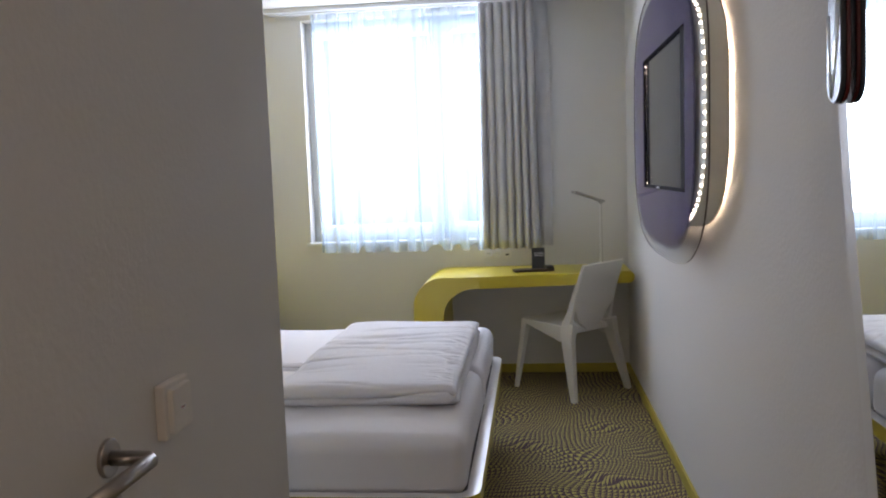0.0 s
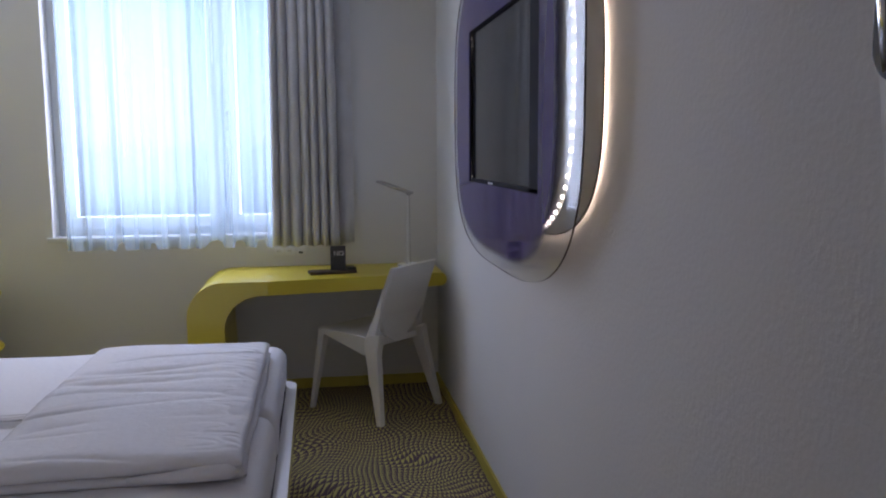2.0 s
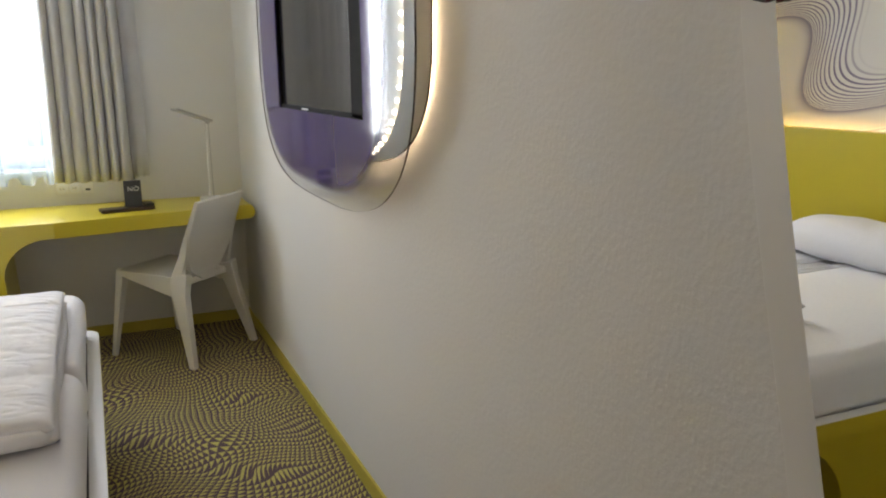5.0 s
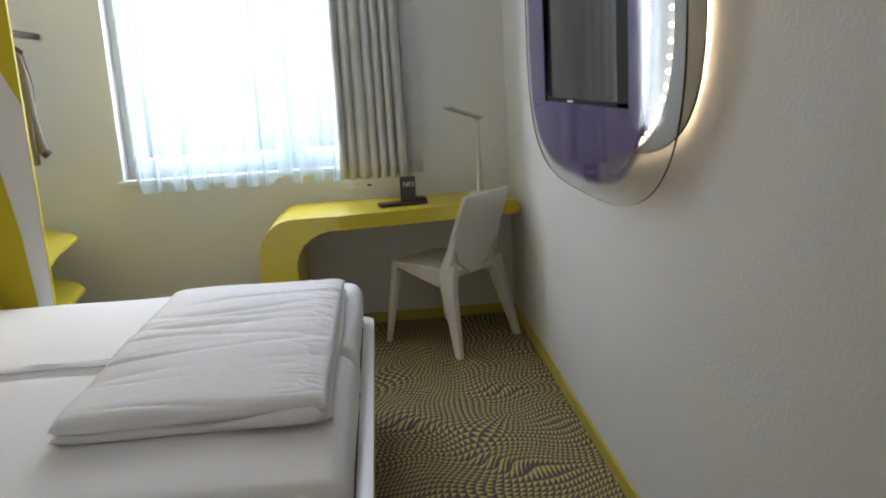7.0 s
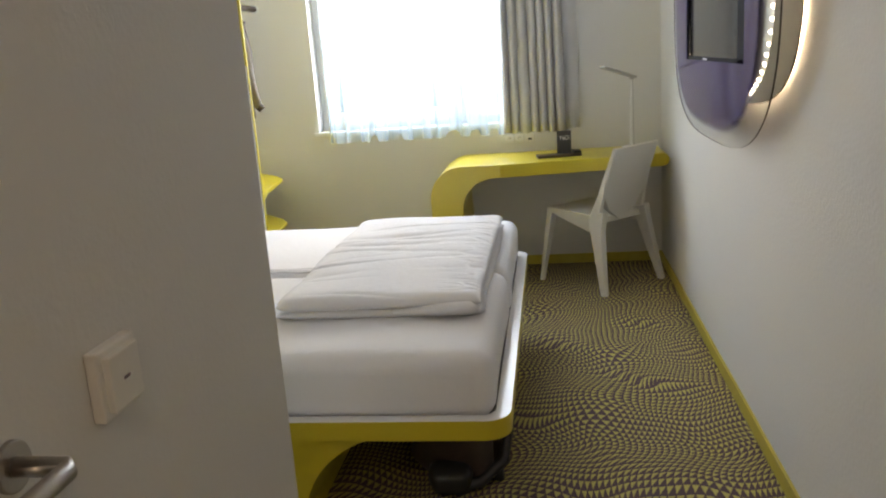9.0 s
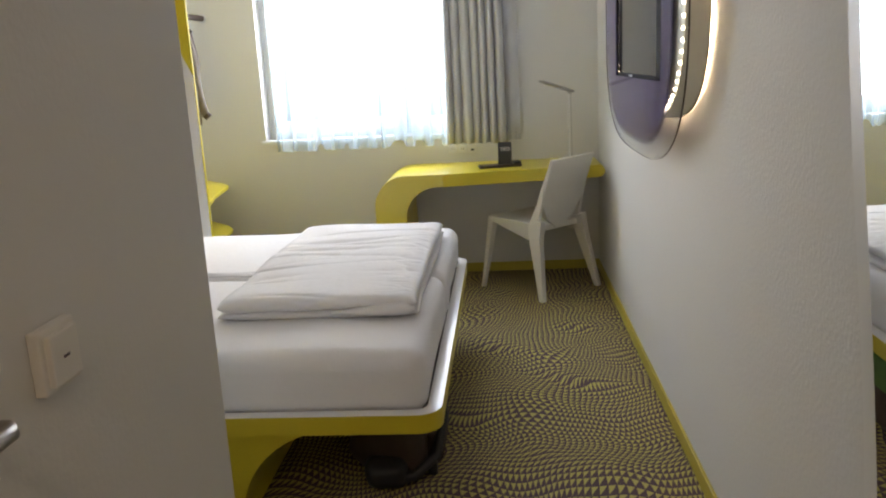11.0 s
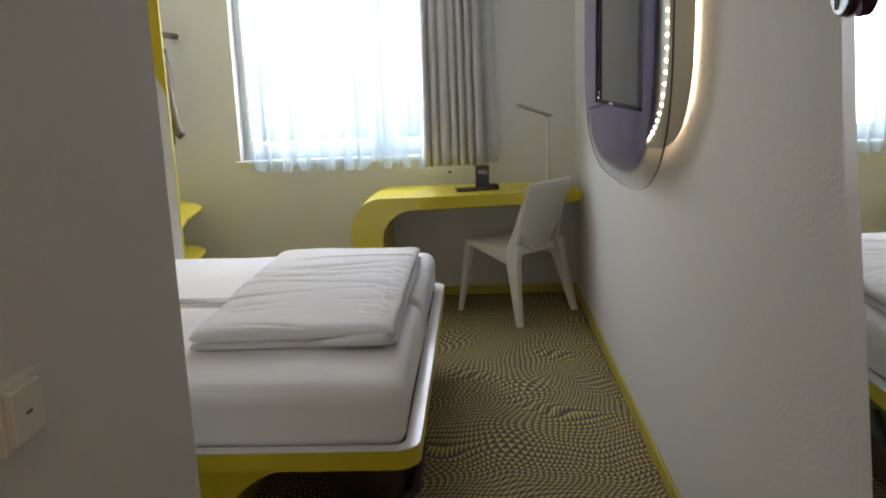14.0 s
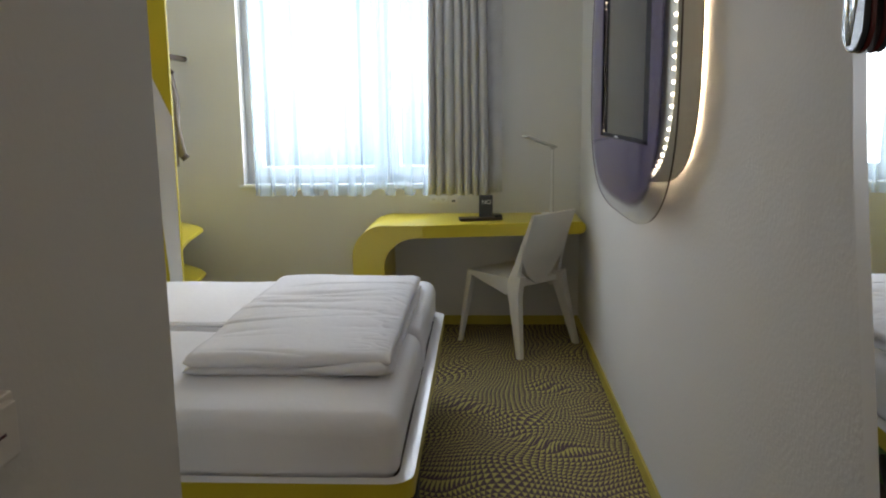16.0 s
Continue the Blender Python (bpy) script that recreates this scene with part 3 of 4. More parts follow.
def pillow_mesh(cx, cy, cz, lx, ly, lz, tilt, seed):
    b = bmesh.new()
    bmesh.ops.create_grid(b, x_segments=28, y_segments=40, size=1)
    low = bmesh.new()
    bmesh.ops.create_grid(low, x_segments=28, y_segments=40, size=1)
    for src, sgn in ((b, 1), (low, -1)):
        for v in src.verts:
            u, w = v.co.x, v.co.y
            e = max(0.0, 1 - abs(u) ** 2.6) * max(0.0, 1 - abs(w) ** 3.2)
            pinch = 1 - 0.07 * (abs(u) ** 2) * (1 - abs(w)) - 0.05 * (abs(w) ** 2) * (1 - abs(u))
            v.co = Vector((u * lx / 2 * pinch, w * ly / 2 * pinch, sgn * lz / 2 * e ** 0.55))
            v.co.z += 0.012 * e * noise.noise(v.co * 7 + Vector((seed, 0, sgn)))
    tmp = bpy.data.meshes.new("tmp")
    low.to_mesh(tmp)
    low.free()
    b.from_mesh(tmp)
    bpy.data.meshes.remove(tmp)
    bmesh.ops.remove_doubles(b, verts=b.verts, dist=0.0015)
    bmesh.ops.transform(b, matrix=pose(cx, cy, cz, 0, tilt, 0), verts=b.verts)
    return b


for px, cy, lz, sd in ((-2.56, -1.62, 0.09, 1.0), (-2.515, -2.23, 0.20, 4.0)):
    pl = thing("pillow", "plump white pillow lying against the yellow headboard", "pillow", group="pillows on the bed")
    part("pillow_case", pillow_mesh(px, cy, 0.565 + lz * 0.48, 0.30, 0.78, lz, 6, sd), LINEN, pl, smooth=True)

# reading lamp at the headboard
rl = thing("reading_lamp", "small chrome reading lamp on a thin bent arm at the headboard", "reading lamp")
HX = XL + 0.12
part("arm", rod([(HX, -1.585, 1.01), (HX + 0.03, -1.57, 1.01), (HX + 0.045, -1.49, 1.012), (HX + 0.05, -1.43, 1.04), (HX + 0.05, -1.42, 1.09), (HX + 0.05, -1.44, 1.123)], 0.004, 8), CHROME, rl)
part("lamp_head", rod([(HX + 0.05, -1.435, 1.124), (HX + 0.05, -1.49, 1.129), (HX + 0.05, -1.515, 1.130)], [0.008, 0.015, 0.018], 16), CHROME, rl)
part("bulb", disc((HX + 0.05, -1.5165, 1.130), (0.0, -1.0, 0.0), 0.014, 0.004, 20), BEAD, rl)
part("wall_plate", boxbm(HX, HX + 0.012, -1.605, -1.565, 0.99, 1.03, 0.002), CHROME, rl)

# ---- wardrobe niche by the window ----
WY = -1.13
wp = thing("wardrobe", "open wardrobe niche with yellow side panel and curved shelves", "wardrobe")
pn = part("side_panel", prism([(XL, 0), (-2.222, 0), (-2.222, ZC - 0.004), (XL, ZC - 0.004), (XL, 2.40), (-2.75, 2.10), (-2.695, 1.75), (-2.63, 1.40), (-2.565, 1.095), (XL, 1.095)], "y", WY, WY + 0.018), SATIN, wp)
part("light_recess", boxbm(XL, -2.53, WY + 0.058, WY + 0.068, 1.075, 2.45, 0.001), SATIN, wp, "yellow lit recess")
part("recess_floor", boxbm(XL, -2.53, WY + 0.0185, WY + 0.0575, 1.077, 1.095), SATIN, wp)
left = [(-2.60, 2.46), (-2.53, 2.10), (-2.469, 1.823), (-2.41, 1.557), (-2.357, 1.144), (-2.312, 0.858), (-2.292, 0.568), (-2.29, 0.30)]
right = [(-2.225, 0.30), (-2.225, 1.40), (-2.30, 1.57), (-2.419, 1.819), (-2.50, 2.10), (-2.56, 2.46)]
part("crescent", prism(left + right, "y", WY - 0.003, WY), WHITE, pn, "white curved inlay")
part("side_light", boxbm(XL + 0.002, XL + 0.010, WY + 0.004, WY + 0.050, 1.11, 2.38), SIDELED, wp, "warm white light strip")
for z in (0.145, 0.425, 0.706):
    out = [(XL, WY + 0.018), (-2.235, WY + 0.018), (-2.325, -0.75), (-2.378, -0.34), (-2.45, -0.22), (-2.62, -0.04), (-2.70, 0.0), (XL, 0.0)]
    part("shelf", prism(out, "z", z - 0.022, z, 0.003), YELLOW, wp, "yellow corner shelf")
rr = part("clothes_rail", rod([(-2.55, WY + 0.018, 1.76), (-2.55, 0.0, 1.76)], 0.019, 16), DARKWOOD, wp, "dark wooden rail")
part("rail_socket", disc((-2.55, -0.006, 1.76), (0, 1, 0), 0.028, 0.012, 28, 0.002), ALU, rr)


def hanger(y, turn):
    hg = thing("coat_hanger", "dark wooden coat hanger on the rail", "coat hanger", group="hangers on the rail")
    hook = [(0, 0, -0.06), (0, 0, -0.02)] + [(0.02 * math.cos(a) - 0.0, 0, 0.0 + 0.02 * math.sin(a)) for a in [radians(d) for d in (-70, -30, 10, 60, 110, 160, 200)]]
    part("hook", rod(hook, 0.0018, 8), CHROME, hg)
    arms = [(0.115 * k, 0, -0.07 - 0.055 * abs(k) ** 1.6) for k in (-1, -0.75, -0.5, -0.25, 0, 0.25, 0.5, 0.75, 1)]
    part("shoulder", rod(arms, [0.009, 0.012, 0.012, 0.011, 0.012, 0.011, 0.012, 0.012, 0.009], 10), DARKWOOD, hg)
    hg.matrix_world = pose(-2.55, y, 1.776, 0, 0, turn)
    return hg


hanger(-0.62, 8)
hanger(-0.50, -6)
co = thing("hanging_jacket", "brown-grey jacket hanging from the rail", "jacket")


def jacket(y, depth, seed):
    def place(u, v):
        z = 1.70 - v * 0.60 - 0.05 * abs(2 * u - 1) ** 1.6 * (1 - v)
        half = 0.092 + 0.02 * math.sin(3 * v) - 0.01 * v
        x = -2.56 + (2 * u - 1) * half
        yy = y + depth * (0.6 + 0.4 * v) * math.sin(7 * u + 2.2 * v + seed) + 0.02 * math.sin(9 * v + 5 * u)
        return x, yy, z
    return place


part("jacket_front", thicken(grid(36, 30, jacket(-0.47, 0.022, 0.4)), 0.006), BROWNCLOTH, co, smooth=True)
part("jacket_back", thicken(grid(36, 30, jacket(-0.41, 0.022, 2.0)), 0.006), BROWNCLOTH, co, smooth=True)
part("sleeve", rod([(-2.50, -0.44, 1.64), (-2.478, -0.44, 1.50), (-2.468, -0.45, 1.34), (-2.455, -0.43, 1.22), (-2.445, -0.42, 1.16)], [0.026, 0.030, 0.027, 0.025, 0.024], 14), BROWNCLOTH, co, smooth=True)
part("cuff", rod([(-2.446, -0.42, 1.168), (-2.425, -0.418, 1.145)], 0.024, 14), DARKWOOD, co)

# ---- desk ----
desk = thing("desk", "bright yellow lacquered desk, one end curving down to the floor", "desk")
TOP, TH, DX0, DX1, DY = 0.752, 0.076, -1.405, -0.010, -0.578
R1, R2 = 0.19, 0.18
r = TH / 2
SPLIT = DX0 + 0.42
top_out = [(SPLIT, TOP), (SPLIT, TOP - TH)]
for i in range(11):
    a = radians(-90 + 180 * i / 10)
    top_out.append((DX1 - r + r * math.cos(a), TOP - r + r * math.sin(a)))
top_mesh = prism(top_out, "y", DY, -0.001, 0.0015)
for v in top_mesh.verts:
    if v.co.y < -0.3:
        v.co.y += 0.15 * max(0.0, (v.co.x - SPLIT) / (DX1 - SPLIT))
part("desktop", top_mesh, YELLOW, desk)
out = [(SPLIT, TOP)]
for i in range(15):
    a = radians(90 + 90 * i / 14)
    out.append((DX0 + R1 + R1 * math.cos(a), TOP - R1 + R1 * math.sin(a)))
out += [(DX0 + 0.005, 0.25), (DX0 + 0.015, 0.0), (DX0 + 0.215, 0.0), (DX0 + 0.20, 0.28)]
for i in range(13):
    a = radians(180 - 90 * i / 12)
    out.append((DX0 + 0.19 + R2 + 0.02 + (R2 + 0.02) * math.cos(a), TOP - TH - R2 + R2 * math.sin(a)))
out += [(SPLIT, TOP - TH)]
part("curved_leg", prism(out, "y", DY, -0.001, 0.0015), YELLOW, desk)

# ---- chair ----
def loft(sections, bm=None):
    """Quads between four-cornered sections, closed at both ends."""
    b = bm or bmesh.new()
    rows = [[b.verts.new(p) for p in s] for s in sections]
    for r0, r1 in zip(rows, rows[1:]):
        for j in range(4):
            b.faces.new((r0[j], r0[(j + 1) % 4], r1[(j + 1) % 4], r1[j]))
    b.faces.new(rows[0][::-1])
    b.faces.new(rows[-1])
    return b


def bevelled(b, d=0.004):
    bmesh.ops.recalc_face_normals(b, faces=b.faces)
    bmesh.ops.bevel(b, geom=b.edges[:], offset=d, segments=2, affect="EDGES", profile=0.5)
    return b


ch = thing("desk_chair", "white faceted plastic chair standing at the desk", "chair")
b = loft([
    [(-0.195, 0.235, 0.455), (0.195, 0.235, 0.455), (0.19, 0.225, 0.435), (-0.19, 0.225, 0.435)],
    [(-0.20, 0.02, 0.445), (0.20, 0.02, 0.445), (0.19, 0.02, 0.415), (-0.19, 0.02, 0.415)],
    [(-0.19, -0.17, 0.430), (0.19, -0.17, 0.430), (0.17, -0.17, 0.395), (-0.17, -0.17, 0.395)],
])
part("seat", bevelled(b), PLASTIC, ch)
b = loft([
    [(-0.035, -0.150, 0.405), (0.035, -0.150, 0.405), (0.030, -0.176, 0.402), (-0.030, -0.176, 0.402)],
    [(-0.12, -0.150, 0.470), (0.12, -0.150, 0.470), (0.11, -0.182, 0.466), (-0.11, -0.182, 0.466)],
    [(-0.172, -0.172, 0.560), (0.172, -0.172, 0.560), (0.162, -0.203, 0.556), (-0.162, -0.203, 0.556)],
    [(-0.182, -0.205, 0.65), (0.182, -0.205, 0.65), (0.172, -0.232, 0.646), (-0.172, -0.232, 0.646)],
    [(-0.182, -0.288, 0.832), (0.182, -0.288, 0.842), (0.176, -0.304, 0.839), (-0.176, -0.304, 0.829)],
])
part("backrest", bevelled(b), PLASTIC, ch)
for sx in (-1, 1):
    b = loft([
        [(sx * 0.195, 0.245, 0.455), (sx * 0.150, 0.245, 0.455), (sx * 0.150, 0.205, 0.43), (sx * 0.195, 0.205, 0.43)],
        [(sx * 0.252, 0.272, 0.0), (sx * 0.228, 0.272, 0.0), (sx * 0.228, 0.248, 0.0), (sx * 0.252, 0.248, 0.0)],
    ])
    part("leg", bevelled(b, 0.003), PLASTIC, ch)
    b = loft([
        [(sx * 0.20, -0.105, 0.445), (sx * 0.150, -0.105, 0.435), (sx * 0.150, -0.215, 0.46), (sx * 0.195, -0.215, 0.47)],
        [(sx * 0.215, -0.13, 0.36), (sx * 0.175, -0.13, 0.36), (sx * 0.175, -0.215, 0.36), (sx * 0.215, -0.215, 0.36)],
        [(sx * 0.258, -0.245, 0.0), (sx * 0.226, -0.245, 0.0), (sx * 0.226, -0.278, 0.0), (sx * 0.258, -0.278, 0.0)],
    ])
    part("leg", bevelled(b, 0.003), PLASTIC, ch)
    b = loft([
        [(sx * 0.199, 0.22, 0.452), (sx * 0.185, 0.22, 0.452), (sx * 0.185, 0.22, 0.425), (sx * 0.199, 0.22, 0.425)],
        [(sx * 0.205, -0.12, 0.448), (sx * 0.185, -0.12, 0.448), (sx * 0.185, -0.12, 0.345), (sx * 0.205, -0.12, 0.345)],
    ])
    part("side_rail", bevelled(b, 0.003), PLASTIC, ch)
    b = loft([
        [(sx * 0.198, -0.115, 0.44), (sx * 0.165, -0.115, 0.44), (sx * 0.160, -0.175, 0.44), (sx * 0.192, -0.175, 0.44)],
        [(sx * 0.184, -0.168, 0.56), (sx * 0.165, -0.168, 0.56), (sx * 0.160, -0.206, 0.56), (sx * 0.178, -0.206, 0.56)],
        [(sx * 0.186, -0.212, 0.66), (sx * 0.176, -0.212, 0.66), (sx * 0.172, -0.230, 0.66), (sx * 0.182, -0.230, 0.66)],
    ])
    part("back_rib", bevelled(b, 0.002), PLASTIC, ch)
ch.matrix_world = Matrix.Translation((-0.418, -0.412, 0)) @ Matrix.Rotation(math.atan2(0.678, 0.735), 4, "Z")

# ---- things on the desk ----
dl = thing("desk_lamp", "slim white desk lamp with a flat tilted head", "desk lamp")
part("lamp_base", disc((-0.195, -0.162, TOP + 0.009), (0, 0, 1), 0.065, 0.018, 40, 0.005), WHITE, dl)
part("stem", rod([(-0.203, -0.164, TOP + 0.015), (-0.203, -0.164, TOP + 0.06), (-0.199, -0.164, 1.180)], [0.013, 0.006, 0.005], 14), WHITE, dl)
part("cable", rod([(-0.184, -0.160, TOP + 0.016), (-0.186, -0.160, 0.95), (-0.188, -0.162, 1.180)], 0.0022, 8), LAMPGREY, dl)
part("joint", disc((-0.193, -0.165, 1.184), (0, 1, 0), 0.015, 0.028, 24, 0.003), LAMPGREY, dl, "grey joint")
b = boxbm(-0.02, 0.25, -0.025, 0.025, -0.007, 0.007, 0.004)
bmesh.ops.transform(b, matrix=Matrix.Translation((-0.193, -0.165, 1.190)) @ Vector((-0.182, -0.154, 0.068)).to_track_quat("X", "Z").to_matrix().to_4x4(), verts=b.verts)
part("lamp_head", b, LAMPGREY, dl, "grey flat lamp head")

fl = thing("desk_folder", "dark brown leather folder lying on the desk", "folder")
b = boxbm(-0.13, 0.13, -0.045, 0.045, 0, 0.018, 0.003)
part("cover", b, DARKWOOD, fl)
part("clasp", boxbm(0.085, 0.128, -0.042, 0.042, 0.018, 0.034, 0.002), BLACK, fl)
fl.matrix_world = pose(-0.645, -0.345, TOP + 0.0005, 0, 0, 10)
cs = thing("card_stand", "dark grey card with white lettering standing on the desk", "sign")
part("card", boxbm(-0.042, 0.042, -0.004, 0.004, 0, 0.135, 0.001), DARKCARD, cs)
part("card_foot", boxbm(-0.042, 0.042, -0.004, 0.04, 0, 0.006, 0.001), DARKCARD, cs)
txt = bpy.data.curves.new("lettering", "FONT")
txt.body, txt.size, txt.extrude, txt.align_x = "NO", 0.036, 0.0004, "CENTER"
tob = new("lettering", txt)
tob.data.materials.append(PRINT)
dep = bpy.context.evaluated_depsgraph_get()
lm = bpy.data.meshes.new_from_object(tob.evaluated_get(dep))
bpy.data.objects.remove(tob)
lo = new("lettering", lm)
lo.parent = cs
lo.matrix_local = pose(0.004, -0.0045, 0.080, 90, 0, 0)
cs.matrix_world = pose(-0.612, -0.345, TOP + 0.0005 + 0.018, -4, 0, -4)

for x in (-0.950, -0.888):
    so = thing("wall_socket", "round white power socket above the desk", "socket", group="sockets above the desk")
    part("socket_plate", boxbm(x - 0.030, x + 0.030, -0.009, 0, 0.812, 0.872, 0.003), PLASTIC, so)
    part("socket_ring", disc((x, -0.010, 0.842), (0, 1, 0), 0.023, 0.004, 32), ALU, so)
    part("socket_well", disc((x, -0.011, 0.842), (0, 1, 0), 0.019, 0.004, 32), PLASTIC, so)
    part("pin_hole", disc((x - 0.007, -0.0128, 0.842), (0, 1, 0), 0.0028, 0.002, 12), BLACK, so)
    part("pin_hole", disc((x + 0.007, -0.0128, 0.842), (0, 1, 0), 0.0028, 0.002, 12), BLACK, so)
so = thing("network_socket", "white network socket above the desk", "socket", group="sockets above the desk")
part("socket_plate", boxbm(-0.852, -0.792, -0.009, 0, 0.812, 0.872, 0.003), PLASTIC, so)
part("jack", boxbm(-0.834, -0.810, -0.0105, -0.008, 0.826, 0.838), BLACK, so)

# ---- television in its glass panel ----
CY, CZ = -2.137, 1.60
tv = thing("television_panel", "television set in a violet printed glass panel with light beads", "television")


def ring_x(outer, hole, x0, x1):
    """A plate across x with an outline in y and z and a rectangular hole (y0, y1, z0, z1)."""
    y0, y1, z0, z1 = hole
    cy, cz = (y0 + y1) / 2, (z0 + z1) / 2
    inner = []
    for y, z in outer:
        dy, dz = y - cy, z - cz
        f = min((y1 - y0) / 2 / max(abs(dy), 1e-6), (z1 - z0) / 2 / max(abs(dz), 1e-6))
        inner.append((cy + dy * f, cz + dz * f))
    corners = [(y0, z0), (y0, z1), (y1, z0), (y1, z1)]
    for c in corners:
        i = min(range(len(inner)), key=lambda q: math.dist(inner[q], c))
        inner[i] = c
    b = bmesh.new()
    n = len(outer)
    rows = [[b.verts.new((x, p[0], p[1])) for p in lp] for lp, x in ((outer, x0), (outer, x1), (inner, x1), (inner, x0))]
    for r in range(4):
        for i in range(n):
            f = b.faces.new((rows[r][i], rows[r][(i + 1) % n], rows[(r + 1) % 4][(i + 1) % n], rows[(r + 1) % 4][i]))
            f.material_index = 1 if r == 0 else 0
    return b


HOLE = (-2.635, -1.60, 1.305, 1.895)
WIDE = (-2.66, -1.36, 1.26, 1.94)
part("back_box", ring_x(superellipse(CY, CZ, 0.783, 0.435, 3.2), WIDE, -0.090, -0.0205), [CREAM, CREAM], tv, "cream back box")
part("back_plate", ring_x(superellipse(CY, CZ, 0.786, 0.438, 3.2), WIDE, -0.0203, -0.0170), [DARKWOOD, DARKWOOD], tv)
part("wall_spacer", ring_x(superellipse(CY, CZ, 0.60, 0.27, 3.2), (-2.45, -1.65, 1.45, 1.75), -0.0168, -0.0005), [CREAM, CREAM], tv)
part("glow_strip", ring_x(superellipse(CY, CZ, 0.744, 0.397, 3.2), (-2.78, -1.52, 1.29, 1.91), -0.0166, -0.0126), [GLOWSTRIP, GLOWSTRIP], tv, "warm light strip behind the box")
part("glass", ring_x(superellipse(CY, CZ, 0.888, 0.575, 3.2), HOLE, -0.105, -0.100), [violet_glass(-2.056, CZ, 0.775, 0.546), DARKWOOD], tv, "violet printed glass")
scr = part("screen", boxbm(-0.0905, -0.03, -2.655, -1.365, 1.265, 1.935, 0.001), SCREEN, tv, "dark screen")
for y0, y1, z0, z1 in ((-2.65, -1.37, 1.895, 1.93), (-2.65, -1.37, 1.27, 1.318), (-2.65, -2.50, 1.302, 1.895), (-1.425, -1.37, 1.302, 1.895)):
    part("bezel", boxbm(-0.0950, -0.0900, y0, y1, z0, z1, 0.001), BEZEL, scr)
part("badge", boxbm(-0.0962, -0.0948, -2.00, -1.92, 1.307, 1.313), ALU, scr)
for y0, y1, z0, z1 in ((-2.64, -1.595, 1.299, 1.305), (-2.64, -1.595, 1.895, 1.90), (-1.60, -1.594, 1.305, 1.895), (-2.641, -2.635, 1.305, 1.895)):
    part("cutout_trim", boxbm(-0.1042, -0.0955, y0, y1, z0, z1), BEZEL, tv)
bead_mesh = None
loop = superellipse(CY, CZ, 0.772, 0.426, 3.2, 720)
gap, last, spots = 0.033, None, []
for p in loop:
    if last is None or math.dist(p, last) >= gap:
        spots.append(p)
        last = p
for p in spots:
    if bead_mesh is None:
        b = bmesh.new()
        bmesh.ops.create_icosphere(b, subdivisions=2, radius=0.0056)
        bead_mesh = mesh_of(b, "light_bead", BEAD, True)
    ob = new("light_bead", bead_mesh)
    ob.parent = tv
    ob.location = (-0.0925, p[0], p[1])

# ---- mirror by the entrance ----


def wave_edge(z, shift):
    return shift - 0.198 * (1.5 - z) + 0.012 * math.sin(5.2 * z + 0.6)


def wavy(z0, z1, shift, far):
    zs = [z0 + (z1 - z0) * i / 40 for i in range(41)]
    return [(wave_edge(z, shift), z) for z in zs] + [(far, z1), (far, z0)]


mp = thing("wall_mirror", "tall wall mirror with a wavy edge on a white board", "mirror")
part("backing_board", prism(wavy(0.02, 2.42, -3.995, -6.3), "x", -0.076, -0.0005, 0.001), BOARD, mp, "smooth white board")
part("mirror_edge", prism(wavy(0.03, 2.40, -4.0535, -6.28), "x", -0.0795, -0.0763), BLACK, mp)
part("mirror_glass", prism(wavy(0.032, 2.398, -4.056, -6.278), "x", -0.0830, -0.0797), MIRROR, mp)

hk = thing("wall_hook", "drop-shaped wall hook, dark glossy with modelled reflection stripes and red back", "hook")
HY = -4.041


def drop(k):
    """Outline of the hook's drop, drawn in by a share k."""
    out = []
    for i in range(25):
        a = radians(360 - 180 * i / 24)
        out.append((HY + k * 0.038 * math.cos(a), 1.545 + k * 0.045 * math.sin(a)))
    top = ((-0.036, 1.62), (-0.030, 1.72), (-0.026, 1.84), (-0.014, 1.90), (0.010, 1.90), (0.024, 1.84), (0.031, 1.74), (0.037, 1.62))
    return out + [(HY + k * dy, 1.70 + (z - 1.70) * (0.6 + 0.4 * k)) for dy, z in top]


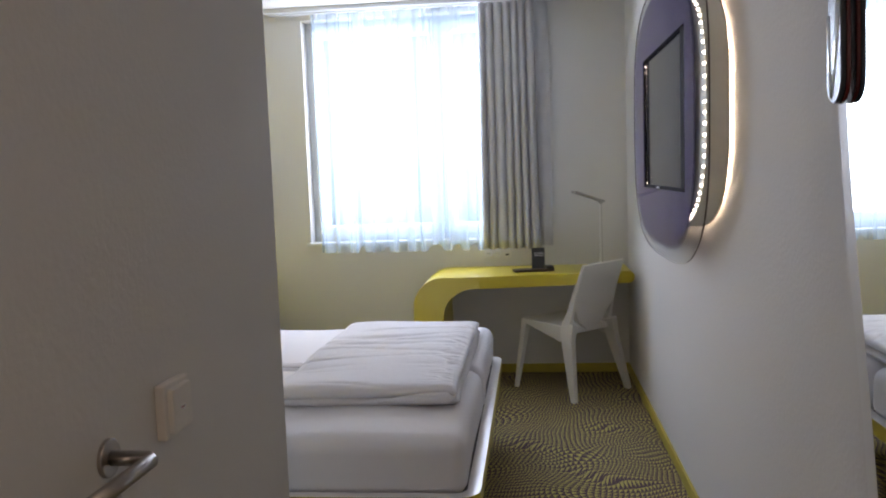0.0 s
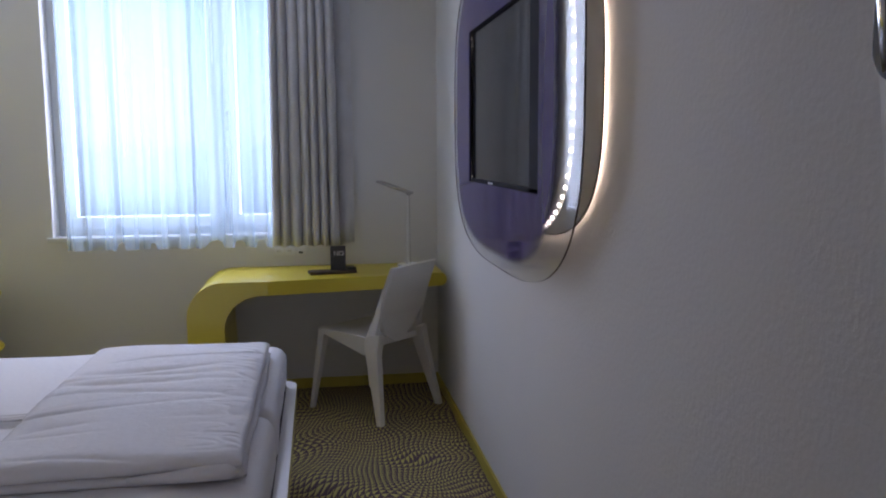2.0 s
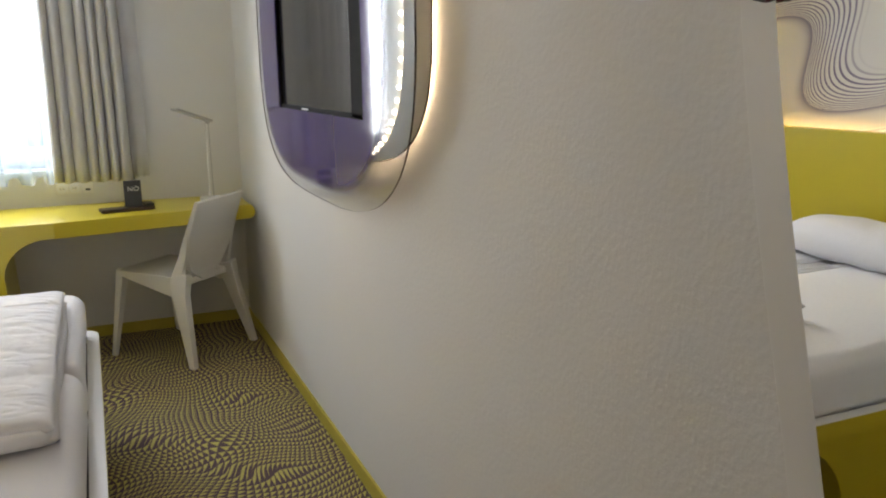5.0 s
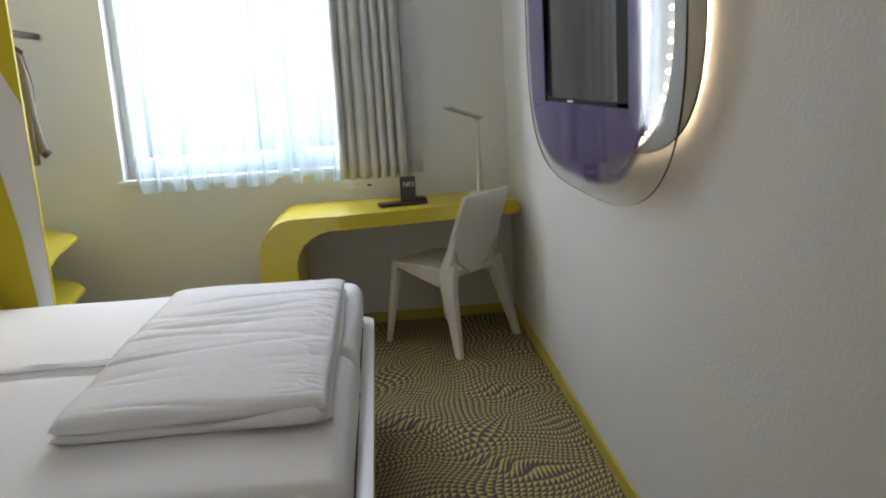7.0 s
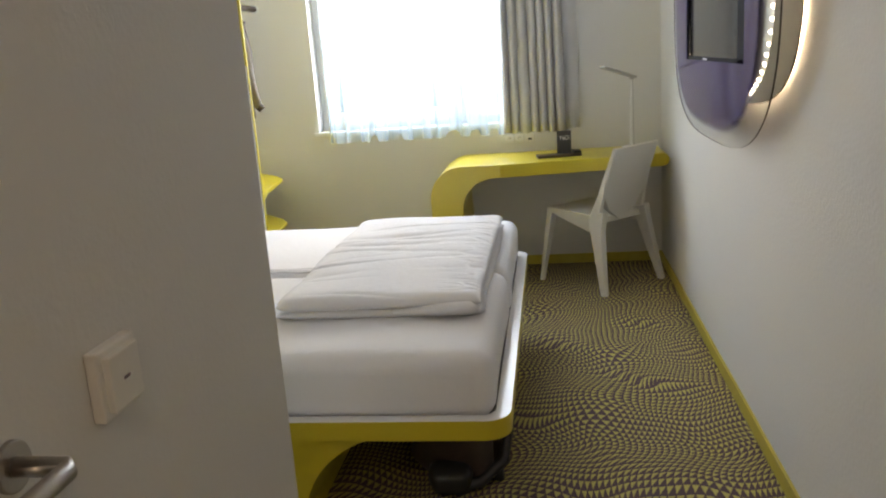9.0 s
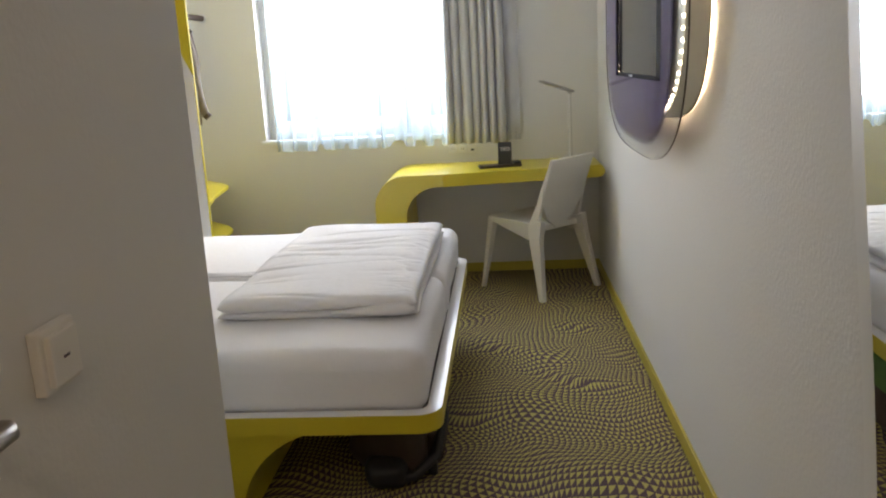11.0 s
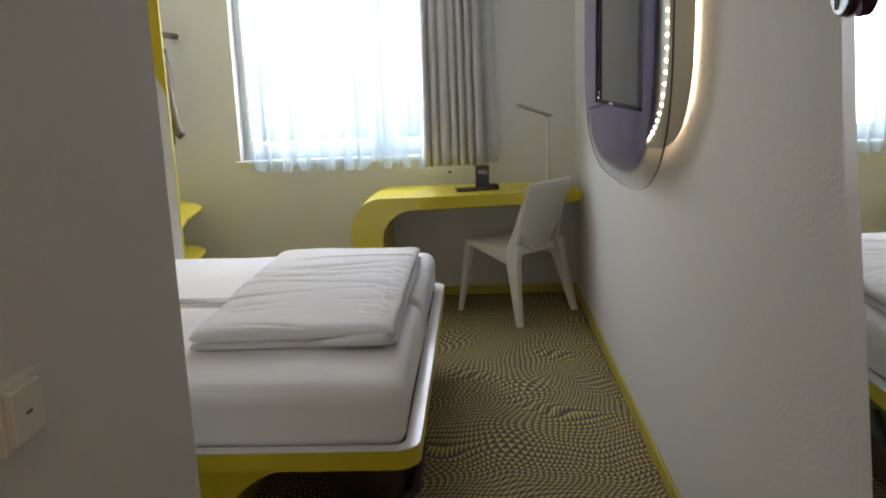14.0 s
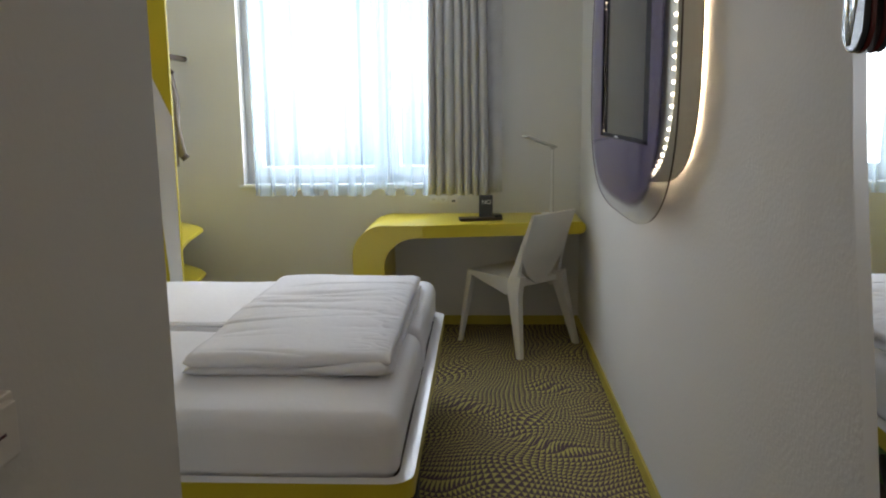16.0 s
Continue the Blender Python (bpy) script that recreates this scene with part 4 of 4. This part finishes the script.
part("hook_back", prism(drop(1.0), "x", -0.0950, -0.0875, 0.003, 3), WINE, hk, "dark red lacquered back")
face = part("hook_face", prism(drop(0.97), "x", -0.1045, -0.0952, 0.0035, 3), DARKGLOSS, hk, "dark glossy rounded face")
# The V of highlights on the face is modelled as two raised bright stripes.
for pts, w in (([(HY + 0.027, 1.66), (HY + 0.024, 1.59), (HY + 0.012, 1.512)], 0.0075), ([(HY - 0.020, 1.68), (HY - 0.008, 1.60), (HY + 0.006, 1.512)], 0.0095)):
    stripe = rod([(0.0, y, z) for y, z in pts], [w, w, w * 0.5], 12)
    bmesh.ops.scale(stripe, vec=(0.3, 1, 1), verts=stripe.verts)
    bmesh.ops.translate(stripe, vec=(-0.1045, 0, 0), verts=stripe.verts)
    part("reflection_stripe", stripe, STRIPE, face, "bright stripe that stands for a reflection in the face", True)
part("pin", disc((-0.0852, HY, 1.80), (1, 0, 0), 0.008, 0.0046, 16), WINE, hk)

# ---- bag under the bed ----
bg = thing("travel_bag", "dark brown and black soft bag pushed under the bed", "bag", at=(0, 0.07, 0))
part("bag_body", cushion(-1.17, -0.90, -2.93, -2.45, 0.004, 0.30, 0.09, 8, 0.045, 3.0, 7.0), BAGCLOTH, bg, smooth=True)
part("side_pocket", cushion(-0.95, -0.862, -2.85, -2.52, 0.03, 0.17, 0.035, 6, 0.014, 8.0, 12.0), BAGCLOTH, bg, smooth=True)
part("green_panel", cushion(-0.915, -0.872, -2.78, -2.42, 0.16, 0.29, 0.02, 6, 0.008, 2.0, 12.0), BAGGREEN, bg, "green nylon panel", True)
part("strap", rod([(-1.12, -2.90, 0.05), (-1.04, -2.955, 0.03), (-0.95, -2.95, 0.05), (-0.88, -2.90, 0.10), (-0.858, -2.80, 0.20), (-0.862, -2.72, 0.27)], [0.02, 0.024, 0.02, 0.018, 0.016, 0.014], 10), BLACK, bg, smooth=True)
part("front_pocket", cushion(-1.12, -0.98, -2.985, -2.86, 0.004, 0.11, 0.04, 5, 0.02, 6.0, 11.0), BLACK, bg, smooth=True)
for x, y in ((-0.90, -2.85), (-1.12, -2.86)):
    part("wheel", disc((x, y, 0.032), (1, 0, 0), 0.032, 0.03, 24, 0.006), BLACK, bg)
